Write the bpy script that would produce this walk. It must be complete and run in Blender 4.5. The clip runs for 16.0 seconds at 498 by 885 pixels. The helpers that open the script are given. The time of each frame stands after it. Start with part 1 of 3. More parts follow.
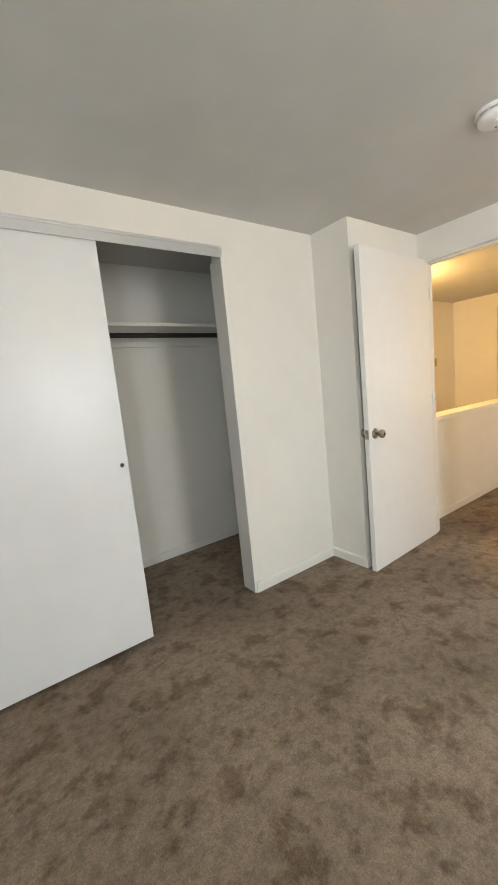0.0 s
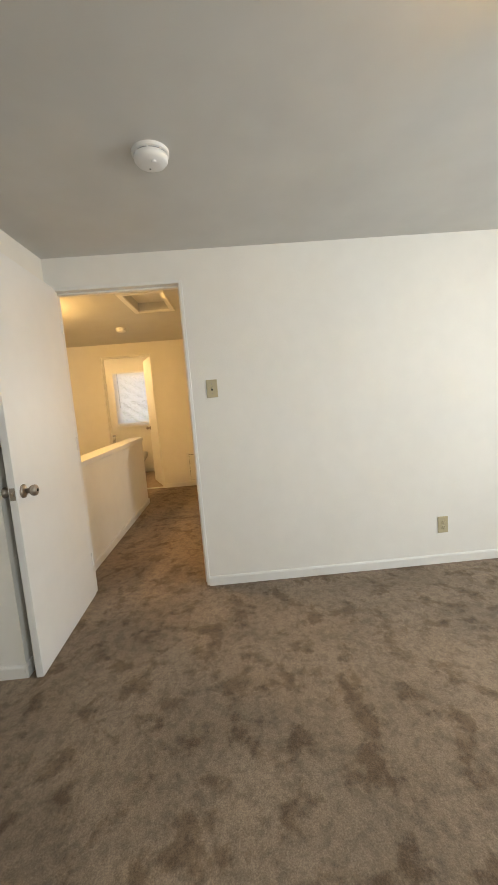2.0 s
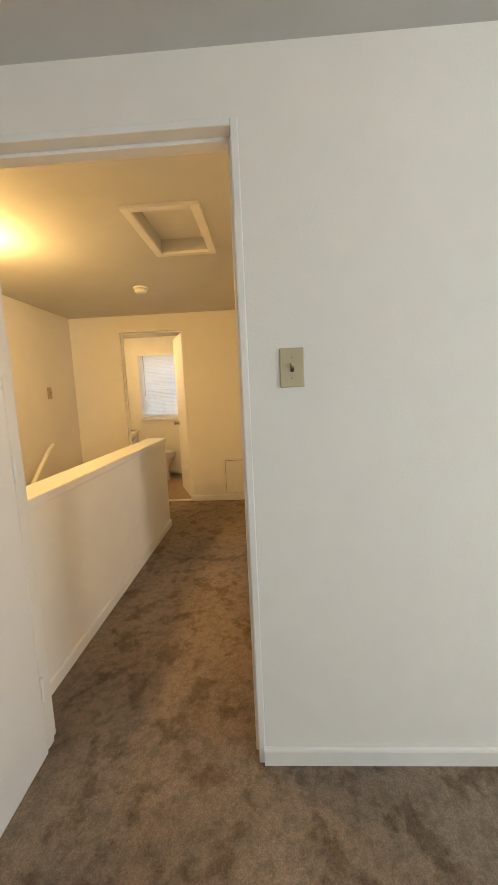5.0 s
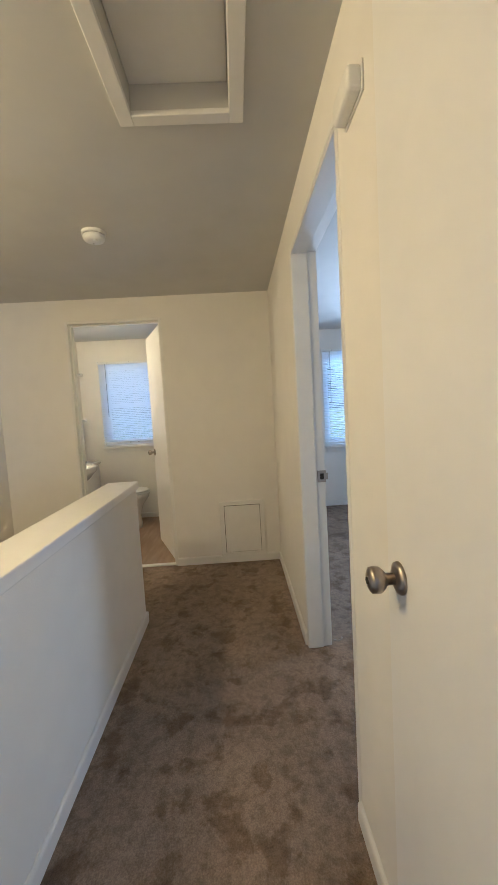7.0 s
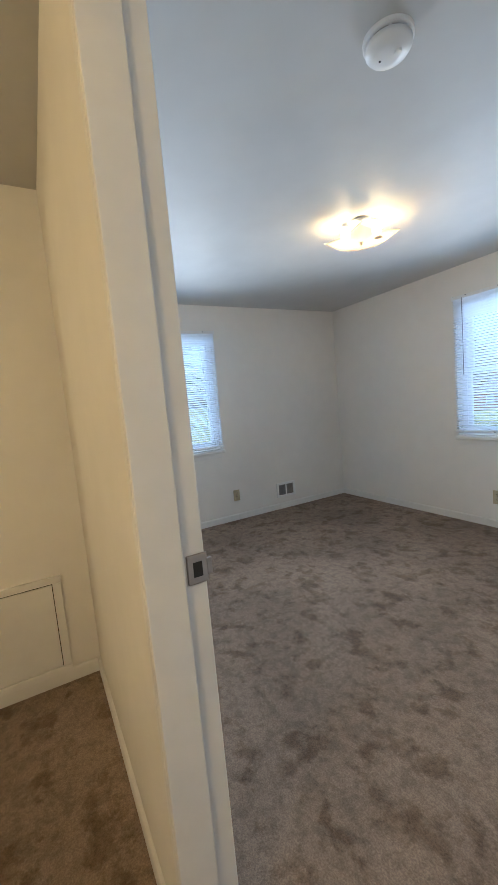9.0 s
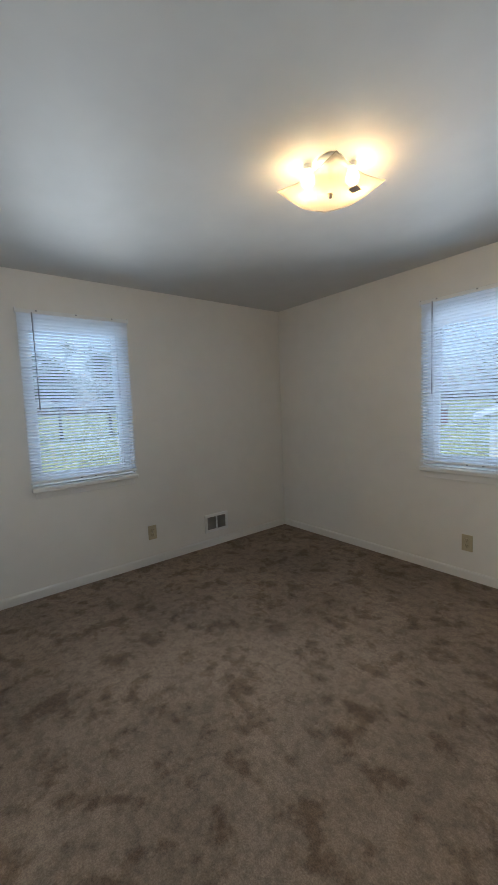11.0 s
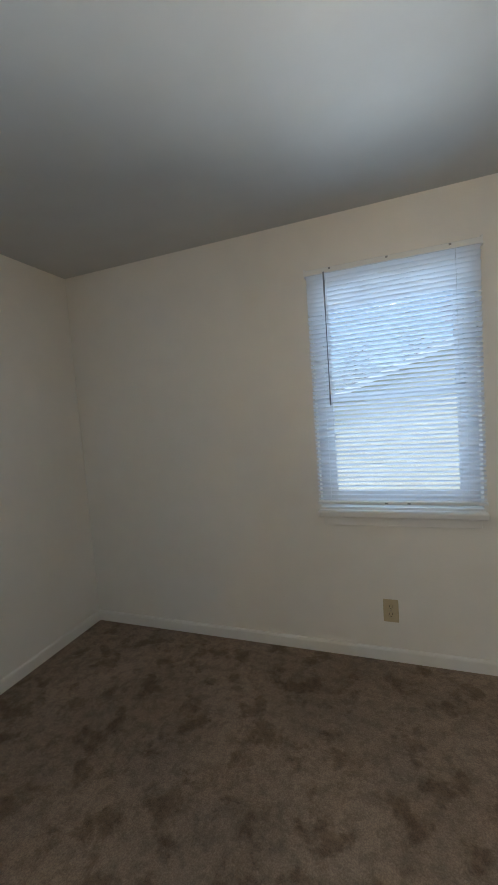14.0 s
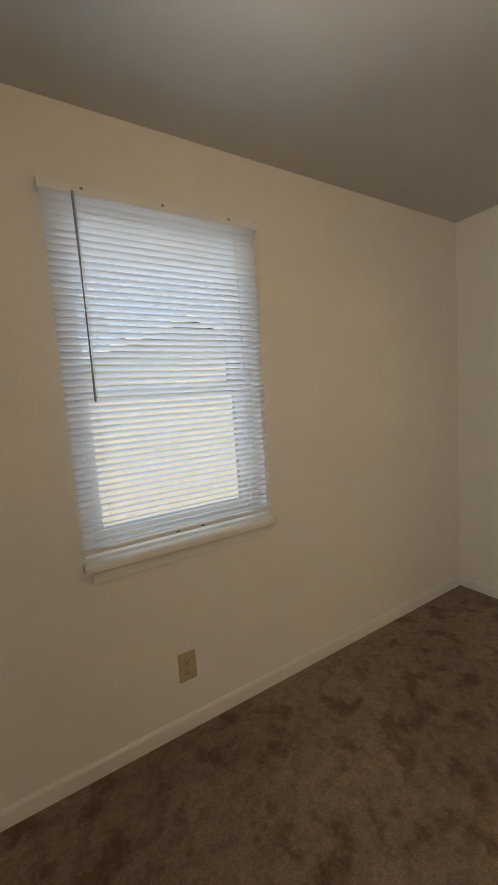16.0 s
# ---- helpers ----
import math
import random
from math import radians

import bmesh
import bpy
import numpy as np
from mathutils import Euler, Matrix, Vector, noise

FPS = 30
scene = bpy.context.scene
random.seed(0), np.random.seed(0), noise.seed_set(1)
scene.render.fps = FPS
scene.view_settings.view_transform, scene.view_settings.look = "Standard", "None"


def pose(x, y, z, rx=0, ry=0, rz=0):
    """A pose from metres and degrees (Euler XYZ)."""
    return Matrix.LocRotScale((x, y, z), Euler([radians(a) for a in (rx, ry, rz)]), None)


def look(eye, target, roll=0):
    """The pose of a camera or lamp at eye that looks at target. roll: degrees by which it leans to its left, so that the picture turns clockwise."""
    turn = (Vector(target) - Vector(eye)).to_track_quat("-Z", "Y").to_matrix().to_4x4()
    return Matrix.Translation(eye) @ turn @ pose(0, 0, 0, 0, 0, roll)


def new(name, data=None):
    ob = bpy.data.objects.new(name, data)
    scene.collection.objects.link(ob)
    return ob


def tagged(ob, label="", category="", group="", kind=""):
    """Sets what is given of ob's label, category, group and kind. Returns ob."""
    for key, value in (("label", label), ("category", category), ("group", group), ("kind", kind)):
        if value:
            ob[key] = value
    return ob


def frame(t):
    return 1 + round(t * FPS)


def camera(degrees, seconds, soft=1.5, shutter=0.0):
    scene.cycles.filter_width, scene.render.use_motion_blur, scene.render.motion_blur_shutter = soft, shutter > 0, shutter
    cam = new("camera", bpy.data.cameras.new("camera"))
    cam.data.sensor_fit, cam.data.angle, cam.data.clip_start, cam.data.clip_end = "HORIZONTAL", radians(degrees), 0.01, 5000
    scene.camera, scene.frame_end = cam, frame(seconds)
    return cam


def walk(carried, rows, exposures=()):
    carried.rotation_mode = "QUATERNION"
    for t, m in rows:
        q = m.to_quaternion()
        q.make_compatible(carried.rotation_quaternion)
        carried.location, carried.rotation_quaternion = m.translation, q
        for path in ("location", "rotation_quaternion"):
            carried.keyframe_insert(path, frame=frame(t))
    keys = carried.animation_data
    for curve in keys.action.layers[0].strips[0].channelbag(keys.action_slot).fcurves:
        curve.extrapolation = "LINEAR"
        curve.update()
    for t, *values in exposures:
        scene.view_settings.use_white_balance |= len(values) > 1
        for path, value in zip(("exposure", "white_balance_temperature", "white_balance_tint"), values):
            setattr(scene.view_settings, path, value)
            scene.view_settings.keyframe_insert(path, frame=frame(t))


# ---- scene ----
cam = camera(66.0, 16.0)
EXPOSURES = [
    (0.0, 2.2, 6900, 12), (1.5, 2.05, 7000, 12), (2.5, 1.6, 7200, 12), (3.2, 1.32, 7200, 12), (4.0, 1.8, 7150, 12), (4.5, 1.8, 7200, 12),
    (7.0, 1.6, 4450, 8), (8.0, 1.45, 4450, 8), (8.5, 1.55, 4500, 8), (9.0, 1.65, 4900, 8), (9.5, 1.55, 4950, 7), (10.0, 1.3, 5350, 8),
    (12.5, 1.0, 5250, 8), (13.5, 1.03, 5100, 6), (15.0, 0.98, 6500, 9), (16.0, 0.92, 7000, 12),
]
PATH = [
    (0, (0.138, 0.321, 1.265), (1.292, 1.93, 0.985), -5.8),
    (0.5, (0.147, 0.474, 1.24), (1.631, 1.79, 0.984), -5.5),
    (1, (0.163, 0.618, 1.245), (1.901, 1.578, 1.001), -5.4),
    (1.5, (0.304, 0.695, 1.248), (2.23, 1.178, 1.011), -5.0),
    (2, (0.348, 0.778, 1.25), (2.334, 0.705, 1.026), -4.6),
    (2.5, (0.34, 0.828, 1.241), (2.217, 0.185, 0.995), -3.7),
    (3, (0.504, 0.808, 1.231), (2.352, 0.088, 0.969), -2.4),
    (3.5, (0.767, 0.815, 1.263), (2.723, 0.49, 0.997), -2.3),
    (4, (1.044, 0.923, 1.274), (3.025, 0.832, 1.012), -2.8),
    (4.5, (1.373, 0.930, 1.271), (3.352, 1.032, 1.012), -2.6),
    (7, (3.049, 1.35, 1.254), (5.042, 1.291, 1.093), -3.3),
    (7.5, (3.398, 1.372, 1.235), (5.375, 1.146, 1.051), -3.3),
    (8, (3.714, 1.342, 1.226), (5.673, 0.983, 1.056), -3.8),
    (8.5, (4.014, 1.275, 1.243), (5.921, 0.701, 1.058), -4.1),
    (9, (4.265, 1.179, 1.222), (6.006, 0.216, 1.016), -5.1),
    (9.5, (4.396, 1.003, 1.252), (5.99, -0.18, 1.003), -3.7),
    (10, (4.574, 0.89, 1.243), (6.128, -0.348, 1.017), -2.3),
    (12.5, (5.37, 0.247, 1.29), (6.924, -1.006, 1.166), -3.8),
    (13, (5.569, 0.102, 1.267), (6.903, -1.383, 1.139), -3.9),
    (13.5, (5.783, 0.023, 1.267), (6.835, -1.673, 1.139), -4.2),
    (14, (5.977, -0.137, 1.282), (6.662, -2.011, 1.137), -4.2),
    (14.5, (6.205, -0.266, 1.26), (6.428, -2.248, 1.119), -3.7),
    (15, (6.311, -0.369, 1.258), (6.157, -2.356, 1.098), -3.6),
    (15.5, (6.351, -0.568, 1.272), (5.762, -2.47, 1.092), -3.9),
    (16, (6.464, -0.74, 1.269), (5.44, -2.444, 1.05), -4.0),
]
walk(cam, [(t, look(eye, target, roll)) for t, eye, target, roll in PATH], EXPOSURES)

# ---- world, sun, large lights ----
wd = bpy.data.worlds.new("sky_world")
scene.world = wd
wd.use_nodes = True
wn = wd.node_tree
sky = wn.nodes.new("ShaderNodeTexSky")
sky.sky_type, sky.sun_disc = "NISHITA", False
sky.sun_elevation, sky.sun_rotation = radians(72), radians(15)
sky.air_density, sky.dust_density = 1.0, 4.0
wn.links.new(sky.outputs[0], wn.nodes["Background"].inputs[0])
wn.nodes["Background"].inputs[1].default_value = 0.15


def lamp(name, kind, m, power, color, size=0.05, size_y=None, angle=None):
    data = bpy.data.lights.new(name, kind)
    data.energy, data.color = power, color
    if kind == "AREA":
        data.shape, data.size, data.size_y = "RECTANGLE", size, size_y or size
    elif kind == "SUN":
        data.angle = radians(angle)
    else:
        data.shadow_soft_size = size
    ob = new(name, data)
    ob.matrix_world = m
    return ob


# hazy sun high on the windowless side of the house
lamp("sun", "SUN", look((0.8, 3.0, 9.6), (0, 0, 0)), 0.9, (1.0, 0.95, 0.88), angle=4)
YS_IN, XE_IN = -2.09, 7.836
DAY = (0.86, 0.95, 1.0)
WARM = (1.0, 0.66, 0.28)
AMBER = (1.0, 0.62, 0.22)
# daylight of the two windows of the first bedroom, in their openings
lamp("window_daylight_fill", "AREA", look((-0.70, -0.90, 1.37), (2, -0.90, 1.2)), 9.5, (0.78, 0.91, 1.0), 0.70, 1.10)
lamp("window_daylight_fill", "AREA", look((1.35, -2.03, 1.37), (1.35, 2, 1.2)), 8.5, DAY, 0.70, 1.10)
lamp("ceiling_bulb_and_fill_light", "POINT", pose(3.85, 2.62, 2.08), 13, AMBER, 0.06)
for sx in (-1, 1):
    lamp("ceiling_bulb_and_fill_light", "POINT", pose(5.945 + sx * 0.06, -0.62 + sx * 0.07, 2.135), 2.5, (1.0, 0.57, 0.19), 0.025)
    lamp("ceiling_bulb_and_fill_light", "POINT", pose(1.10 + sx * 0.07, -0.09, 2.142), 2.6, (1.0, 0.58, 0.2), 0.025)

# added warm fill for the bathroom, kept out of view; no fixture is known there
lamp("ceiling_bulb_and_fill_light", "POINT", pose(6.5, 2.95, 2.0), 5.5, WARM, 0.06)

# sky light in the openings behind the blinds
for x, y, z, nx, ny, watts, tall in ((5.95, YS_IN - 0.035, 1.36, 0, 1, 1.6, 1.06), (XE_IN + 0.035, -0.118, 1.36, -1, 0, 1.3, 1.06), (XE_IN + 0.035, 2.615, 1.45, -1, 0, 0.6, 0.90)):
    lamp("window_daylight_fill", "AREA", look((x, y, z), (x + nx, y + ny, z)), watts, (0.72, 0.87, 1.0), 0.62, tall)
# fill lamps added on the room side of the second bedroom's blinds, to lift its walls
for x, y, nx, ny in ((5.95, YS_IN + 0.06, 0, 1), (XE_IN - 0.06, -0.118, -1, 0)):
    lamp("window_daylight_fill", "AREA", look((x, y, 1.37), (x + nx, y + ny, 1.37)), 3.4, (1.0, 0.95, 0.85), 0.66, 1.0).data.spread = radians(112)

# ---- materials ----


def material(name, color, rough=0.5, metal=0.0, vary=0.06, grain=30.0, coarse=2.0, bump=0.0, bump_scale=200.0, spec=0.5, color2=None, bump_depth=0.002):
    m = bpy.data.materials.new(name)
    m.use_nodes = True
    t = m.node_tree
    b = t.nodes["Principled BSDF"]
    b.inputs["Roughness"].default_value, b.inputs["Metallic"].default_value = rough, metal
    b.inputs["Specular IOR Level"].default_value = spec
    co = t.nodes.new("ShaderNodeTexCoord").outputs["Object"]
    mixed = None
    for scale, share in ((coarse, 1.0), (grain, 0.5)):
        n = t.nodes.new("ShaderNodeTexNoise")
        n.inputs["Scale"].default_value, n.inputs["Detail"].default_value = scale, 4
        t.links.new(co, n.inputs["Vector"])
        r = t.nodes.new("ShaderNodeMapRange")
        r.inputs[1].default_value, r.inputs[2].default_value = 0.3, 0.7
        r.inputs[3].default_value, r.inputs[4].default_value = 1 - vary * share, 1 + vary * share
        t.links.new(n.outputs[0], r.inputs[0])
        if mixed is None:
            mixed = r.outputs[0]
        else:
            k = t.nodes.new("ShaderNodeMath")
            k.operation = "MULTIPLY"
            t.links.new(mixed, k.inputs[0])
            t.links.new(r.outputs[0], k.inputs[1])
            mixed = k.outputs[0]
    v = t.nodes.new("ShaderNodeVectorMath")
    v.operation = "SCALE"
    v.inputs[0].default_value = color
    t.links.new(mixed, v.inputs["Scale"])
    t.links.new(v.outputs[0], b.inputs["Base Color"])
    if bump:
        n = t.nodes.new("ShaderNodeTexNoise")
        n.inputs["Scale"].default_value, n.inputs["Detail"].default_value = bump_scale, 3
        t.links.new(co, n.inputs["Vector"])
        u = t.nodes.new("ShaderNodeBump")
        u.inputs["Strength"].default_value, u.inputs["Distance"].default_value = bump, bump_depth
        t.links.new(n.outputs[0], u.inputs["Height"])
        t.links.new(u.outputs[0], b.inputs["Normal"])
    return m


def translucent(name, color, share, gloss=0.4, clear=0.0):
    m = bpy.data.materials.new(name)
    m.use_nodes = True
    t = m.node_tree
    b = t.nodes["Principled BSDF"]
    b.inputs["Base Color"].default_value = (*color, 1)
    b.inputs["Roughness"].default_value = gloss
    tr = t.nodes.new("ShaderNodeBsdfTranslucent")
    tr.inputs[0].default_value = (*color, 1)
    mx = t.nodes.new("ShaderNodeMixShader")
    mx.inputs[0].default_value = share
    t.links.new(b.outputs[0], mx.inputs[1])
    t.links.new(tr.outputs[0], mx.inputs[2])
    last = mx
    if clear:
        tp = t.nodes.new("ShaderNodeBsdfTransparent")
        last = t.nodes.new("ShaderNodeMixShader")
        last.inputs[0].default_value = clear
        t.links.new(mx.outputs[0], last.inputs[1])
        t.links.new(tp.outputs[0], last.inputs[2])
    t.links.new(last.outputs[0], t.nodes["Material Output"].inputs[0])
    return m


def carpet_material():
    m = material("carpet_pile", (0.2, 0.17, 0.145), 0.95, spec=0.1)
    t = m.node_tree
    b = t.nodes["Principled BSDF"]
    b.inputs["Sheen Weight"].default_value = 0.08
    b.inputs["Sheen Roughness"].default_value = 0.6
    co = t.nodes.new("ShaderNodeTexCoord").outputs["Object"]

    def noise_tex(scale, detail, distort=0.0, rough=0.5):
        n = t.nodes.new("ShaderNodeTexNoise")
        n.inputs["Scale"].default_value, n.inputs["Detail"].default_value = scale, detail
        n.inputs["Distortion"].default_value, n.inputs["Roughness"].default_value = distort, rough
        t.links.new(co, n.inputs["Vector"])
        return n.outputs[0]

    def ramp(src, a, c, lo, hi):
        r = t.nodes.new("ShaderNodeMapRange")
        r.interpolation_type = "SMOOTHSTEP"
        for i, x in enumerate((a, c, lo, hi)):
            r.inputs[i + 1].default_value = x
        t.links.new(src, r.inputs[0])
        return r.outputs[0]

    def times(a, c):
        k = t.nodes.new("ShaderNodeMath")
        k.operation = "MULTIPLY"
        t.links.new(a, k.inputs[0])
        t.links.new(c, k.inputs[1])
        return k.outputs[0]

    # scuffed pile: sparse dark patches with ragged edges, small flecks, broad swaths
    treads = ramp(noise_tex(6.5, 7, 0.15, 0.62), 0.38, 0.50, 0.0, 1.0)
    flecks = ramp(noise_tex(19, 6, 0.2, 0.66), 0.36, 0.58, 0.78, 1.06)
    swaths = ramp(noise_tex(1.7, 3, 0.4), 0.32, 0.68, 0.84, 1.12)
    clumps = ramp(noise_tex(60, 5, 0.3, 0.75), 0.3, 0.7, 0.84, 1.16)
    fibres = ramp(noise_tex(190, 3), 0.3, 0.7, 0.84, 1.16)
    total = times(times(flecks, swaths), times(clumps, fibres))
    pile = t.nodes.new("ShaderNodeMix")
    pile.data_type = "RGBA"
    pile.inputs[6].default_value, pile.inputs[7].default_value = (0.176, 0.122, 0.080, 1), (0.272, 0.206, 0.150, 1)
    t.links.new(treads, pile.inputs[0])
    v = t.nodes.new("ShaderNodeVectorMath")
    v.operation = "SCALE"
    t.links.new(pile.outputs[2], v.inputs[0])
    t.links.new(total, v.inputs["Scale"])
    t.links.new(v.outputs[0], b.inputs["Base Color"])
    h = t.nodes.new("ShaderNodeMath")
    h.operation = "ADD"
    t.links.new(noise_tex(230, 3, 0.0, 0.7), h.inputs[0])
    t.links.new(noise_tex(26, 4, 0.6, 0.7), h.inputs[1])
    u = t.nodes.new("ShaderNodeBump")
    u.inputs["Strength"].default_value, u.inputs["Distance"].default_value = 0.5, 0.008
    t.links.new(h.outputs[0], u.inputs["Height"])
    t.links.new(u.outputs[0], b.inputs["Normal"])
    return m


def wood_floor_material():
    m = material("vinyl_wood", (0.36, 0.24, 0.15), 0.35, vary=0.12)
    t = m.node_tree
    b = t.nodes["Principled BSDF"]
    co = t.nodes.new("ShaderNodeTexCoord").outputs["Object"]
    mp = t.nodes.new("ShaderNodeMapping")
    mp.inputs["Scale"].default_value = (2, 14, 1)
    t.links.new(co, mp.inputs[0])
    n = t.nodes.new("ShaderNodeTexNoise")
    n.inputs["Scale"].default_value, n.inputs["Detail"].default_value = 1.5, 5
    t.links.new(mp.outputs[0], n.inputs["Vector"])
    r = t.nodes.new("ShaderNodeValToRGB")
    r.color_ramp.elements[0].color, r.color_ramp.elements[1].color = (0.24, 0.155, 0.09, 1), (0.37, 0.26, 0.165, 1)
    r.color_ramp.elements[0].position, r.color_ramp.elements[1].position = 0.3, 0.7
    t.links.new(n.outputs[0], r.inputs[0])
    t.links.new(r.outputs[0], b.inputs["Base Color"])
    return m


def glass_material():
    m = material("window_glass", (1, 1, 1), 0.0, vary=0.0)
    b = m.node_tree.nodes["Principled BSDF"]
    b.inputs["Transmission Weight"].default_value = 1.0
    b.inputs["IOR"].default_value = 1.45
    return m


def glow(name, color, strength):
    m = bpy.data.materials.new(name)
    m.use_nodes = True
    b = m.node_tree.nodes["Principled BSDF"]
    b.inputs["Emission Color"].default_value = (*color, 1)
    b.inputs["Emission Strength"].default_value = strength
    return m


WALL = material("wall_paint", (0.82, 0.795, 0.745), 0.75, vary=0.025, coarse=1.3, grain=9, bump=0.25, bump_scale=160, spec=0.3)
# ceiling grey holds its weaker light in the colour; the paint is off-white
CEIL = material("dimmed_ceiling_paint", (0.60, 0.592, 0.570), 0.55, vary=0.05, coarse=1.1, grain=5, bump=0.3, bump_scale=9, spec=0.4, bump_depth=0.004)
TRIM = material("trim_paint", (0.80, 0.785, 0.75), 0.4, vary=0.03, grain=20, bump=0.1, bump_scale=60)
DOOR = material("door_paint", (0.82, 0.81, 0.795), 0.42, vary=0.02, grain=12, bump=0.12, bump_scale=90)
SLIDER = material("slider_panel", (0.80, 0.81, 0.825), 0.3, vary=0.02, grain=8)
ALU = material("painted_metal_track", (0.72, 0.73, 0.74), 0.3, 0.6, vary=0.03)
STEEL = material("satin_nickel", (0.42, 0.37, 0.32), 0.3, 1.0, vary=0.08, grain=60)
DARK = material("dark_slot", (0.02, 0.018, 0.016), 0.6)
IVORY = material("ivory_plastic", (0.50, 0.43, 0.28), 0.35, vary=0.04)
PLASTIC = material("white_plastic", (0.82, 0.82, 0.81), 0.35, vary=0.02)
GREYPL = material("grey_plastic", (0.30, 0.30, 0.31), 0.4, vary=0.04)
VINYL = material("vinyl_frame", (0.82, 0.83, 0.84), 0.35, vary=0.02)
CERAMIC = material("ceramic", (0.82, 0.80, 0.77), 0.12, vary=0.01)
GRILLE = material("register_grey", (0.36, 0.35, 0.34), 0.5, 0.2, vary=0.1)
CARPET = carpet_material()
VFLOOR = wood_floor_material()
GLASS = glass_material()
SLAT = translucent("blind_slat", (0.90, 0.91, 0.93), 0.5)
FROST = translucent("frosted_shade", (0.78, 0.66, 0.48), 0.6, 0.25, 0.6)
BULB = glow("lit_bulb", (1.0, 0.72, 0.34), 12.0)
GRASS = material("lawn", (0.17, 0.19, 0.07), 0.9, vary=0.35, coarse=0.25, grain=6, bump=0.5, bump_scale=20)
ROOFM = material("roof_shingle", (0.17, 0.165, 0.16), 0.85, vary=0.18, coarse=1.0, grain=12)
SIDING = material("house_siding", (0.76, 0.72, 0.60), 0.6, vary=0.05)
BRICKM = material("house_brick", (0.30, 0.15, 0.10), 0.8, vary=0.15)
BARK = material("bark", (0.13, 0.10, 0.08), 0.9, vary=0.25, bump=0.6, bump_scale=14)
LEAF = translucent("leaf", (0.09, 0.13, 0.045), 0.35, 0.6)

# ---- mesh helpers ----


def box(bm, x0, x1, y0, y1, z0, z1, bevel=0.0, seg=2, m=None):
    r = bmesh.ops.create_cube(bm, size=1.0)
    vs = r["verts"]
    bmesh.ops.scale(bm, vec=(x1 - x0, y1 - y0, z1 - z0), verts=vs)
    bmesh.ops.translate(bm, vec=((x0 + x1) / 2, (y0 + y1) / 2, (z0 + z1) / 2), verts=vs)
    if bevel:
        es = list({e for v in vs for e in v.link_edges})
        out = bmesh.ops.bevel(bm, geom=es, offset=bevel, segments=seg, profile=0.5, affect="EDGES")
        vs = list({v for f in out["faces"] for v in f.verts} | {v for v in vs if v.is_valid})
    if m is not None:
        bmesh.ops.transform(bm, matrix=m, verts=[v for v in vs if v.is_valid])
    return vs


def boxed(*a, **k):
    bm = bmesh.new()
    box(bm, *a, **k)
    return bm


def cylinder(r0, r1, z0, z1, n=24, m=None):
    bm = bmesh.new()
    bmesh.ops.create_cone(bm, cap_ends=True, segments=n, radius1=r0, radius2=r1, depth=z1 - z0, matrix=Matrix.Translation((0, 0, (z0 + z1) / 2)))
    if m is not None:
        bmesh.ops.transform(bm, matrix=m, verts=bm.verts)
    return bm


def lathe(profile, n=32, m=None, sx=1.0, sy=1.0):
    """A turned body: profile of (radius, height) about z."""
    bm = bmesh.new()
    rings = []
    for r, z in profile:
        if r < 1e-5:
            rings.append([bm.verts.new((0, 0, z))])
        else:
            rings.append([bm.verts.new((sx * r * math.cos(6.28318530718 * i / n), sy * r * math.sin(6.28318530718 * i / n), z)) for i in range(n)])
    for a, b in zip(rings, rings[1:]):
        for i in range(n):
            j = (i + 1) % n
            if len(a) == 1 and len(b) == 1:
                continue
            if len(a) == 1:
                bm.faces.new((a[0], b[j], b[i]))
            elif len(b) == 1:
                bm.faces.new((a[i], a[j], b[0]))
            else:
                bm.faces.new((a[i], a[j], b[j], b[i]))
    bmesh.ops.recalc_face_normals(bm, faces=bm.faces)
    if m is not None:
        bmesh.ops.transform(bm, matrix=m, verts=bm.verts)
    return bm


def tube(points, r, n=8, r_end=None):
    bm = bmesh.new()
    rings = []
    pts = [Vector(p) for p in points]
    for k, p in enumerate(pts):
        d = (pts[min(k + 1, len(pts) - 1)] - pts[max(k - 1, 0)]).normalized()
        q = d.to_track_quat("Z", "Y")
        rr = r if r_end is None else r + (r_end - r) * k / (len(pts) - 1)
        rings.append([bm.verts.new(p + q @ Vector((rr * math.cos(6.2831853 * i / n), rr * math.sin(6.2831853 * i / n), 0))) for i in range(n)])
    for a, b in zip(rings, rings[1:]):
        for i in range(n):
            bm.faces.new((a[i], a[(i + 1) % n], b[(i + 1) % n], b[i]))
    bm.faces.new(rings[0][::-1])
    bm.faces.new(rings[-1])
    return bm


def to_mesh(name, bm, mat, smooth=False):
    me = bpy.data.meshes.new(name)
    bm.to_mesh(me)
    bm.free()
    me.materials.append(mat)
    if smooth:
        for p in me.polygons:
            p.use_smooth = True
    return me


def part(name, bm, mat, parent, label="", smooth=False):
    ob = new(name, to_mesh(name, bm, mat, smooth))
    ob.parent = parent
    return tagged(ob, label) if label else ob


def thing(name, m, label, category, group=""):
    ob = new(name)
    ob.empty_display_size = 0.1
    ob.matrix_world = m
    return tagged(ob, label, category, group)


def structure(name, bm, mat, label, category, smooth=False):
    return tagged(new(name, to_mesh(name, bm, mat, smooth)), label, category, kind="structure")


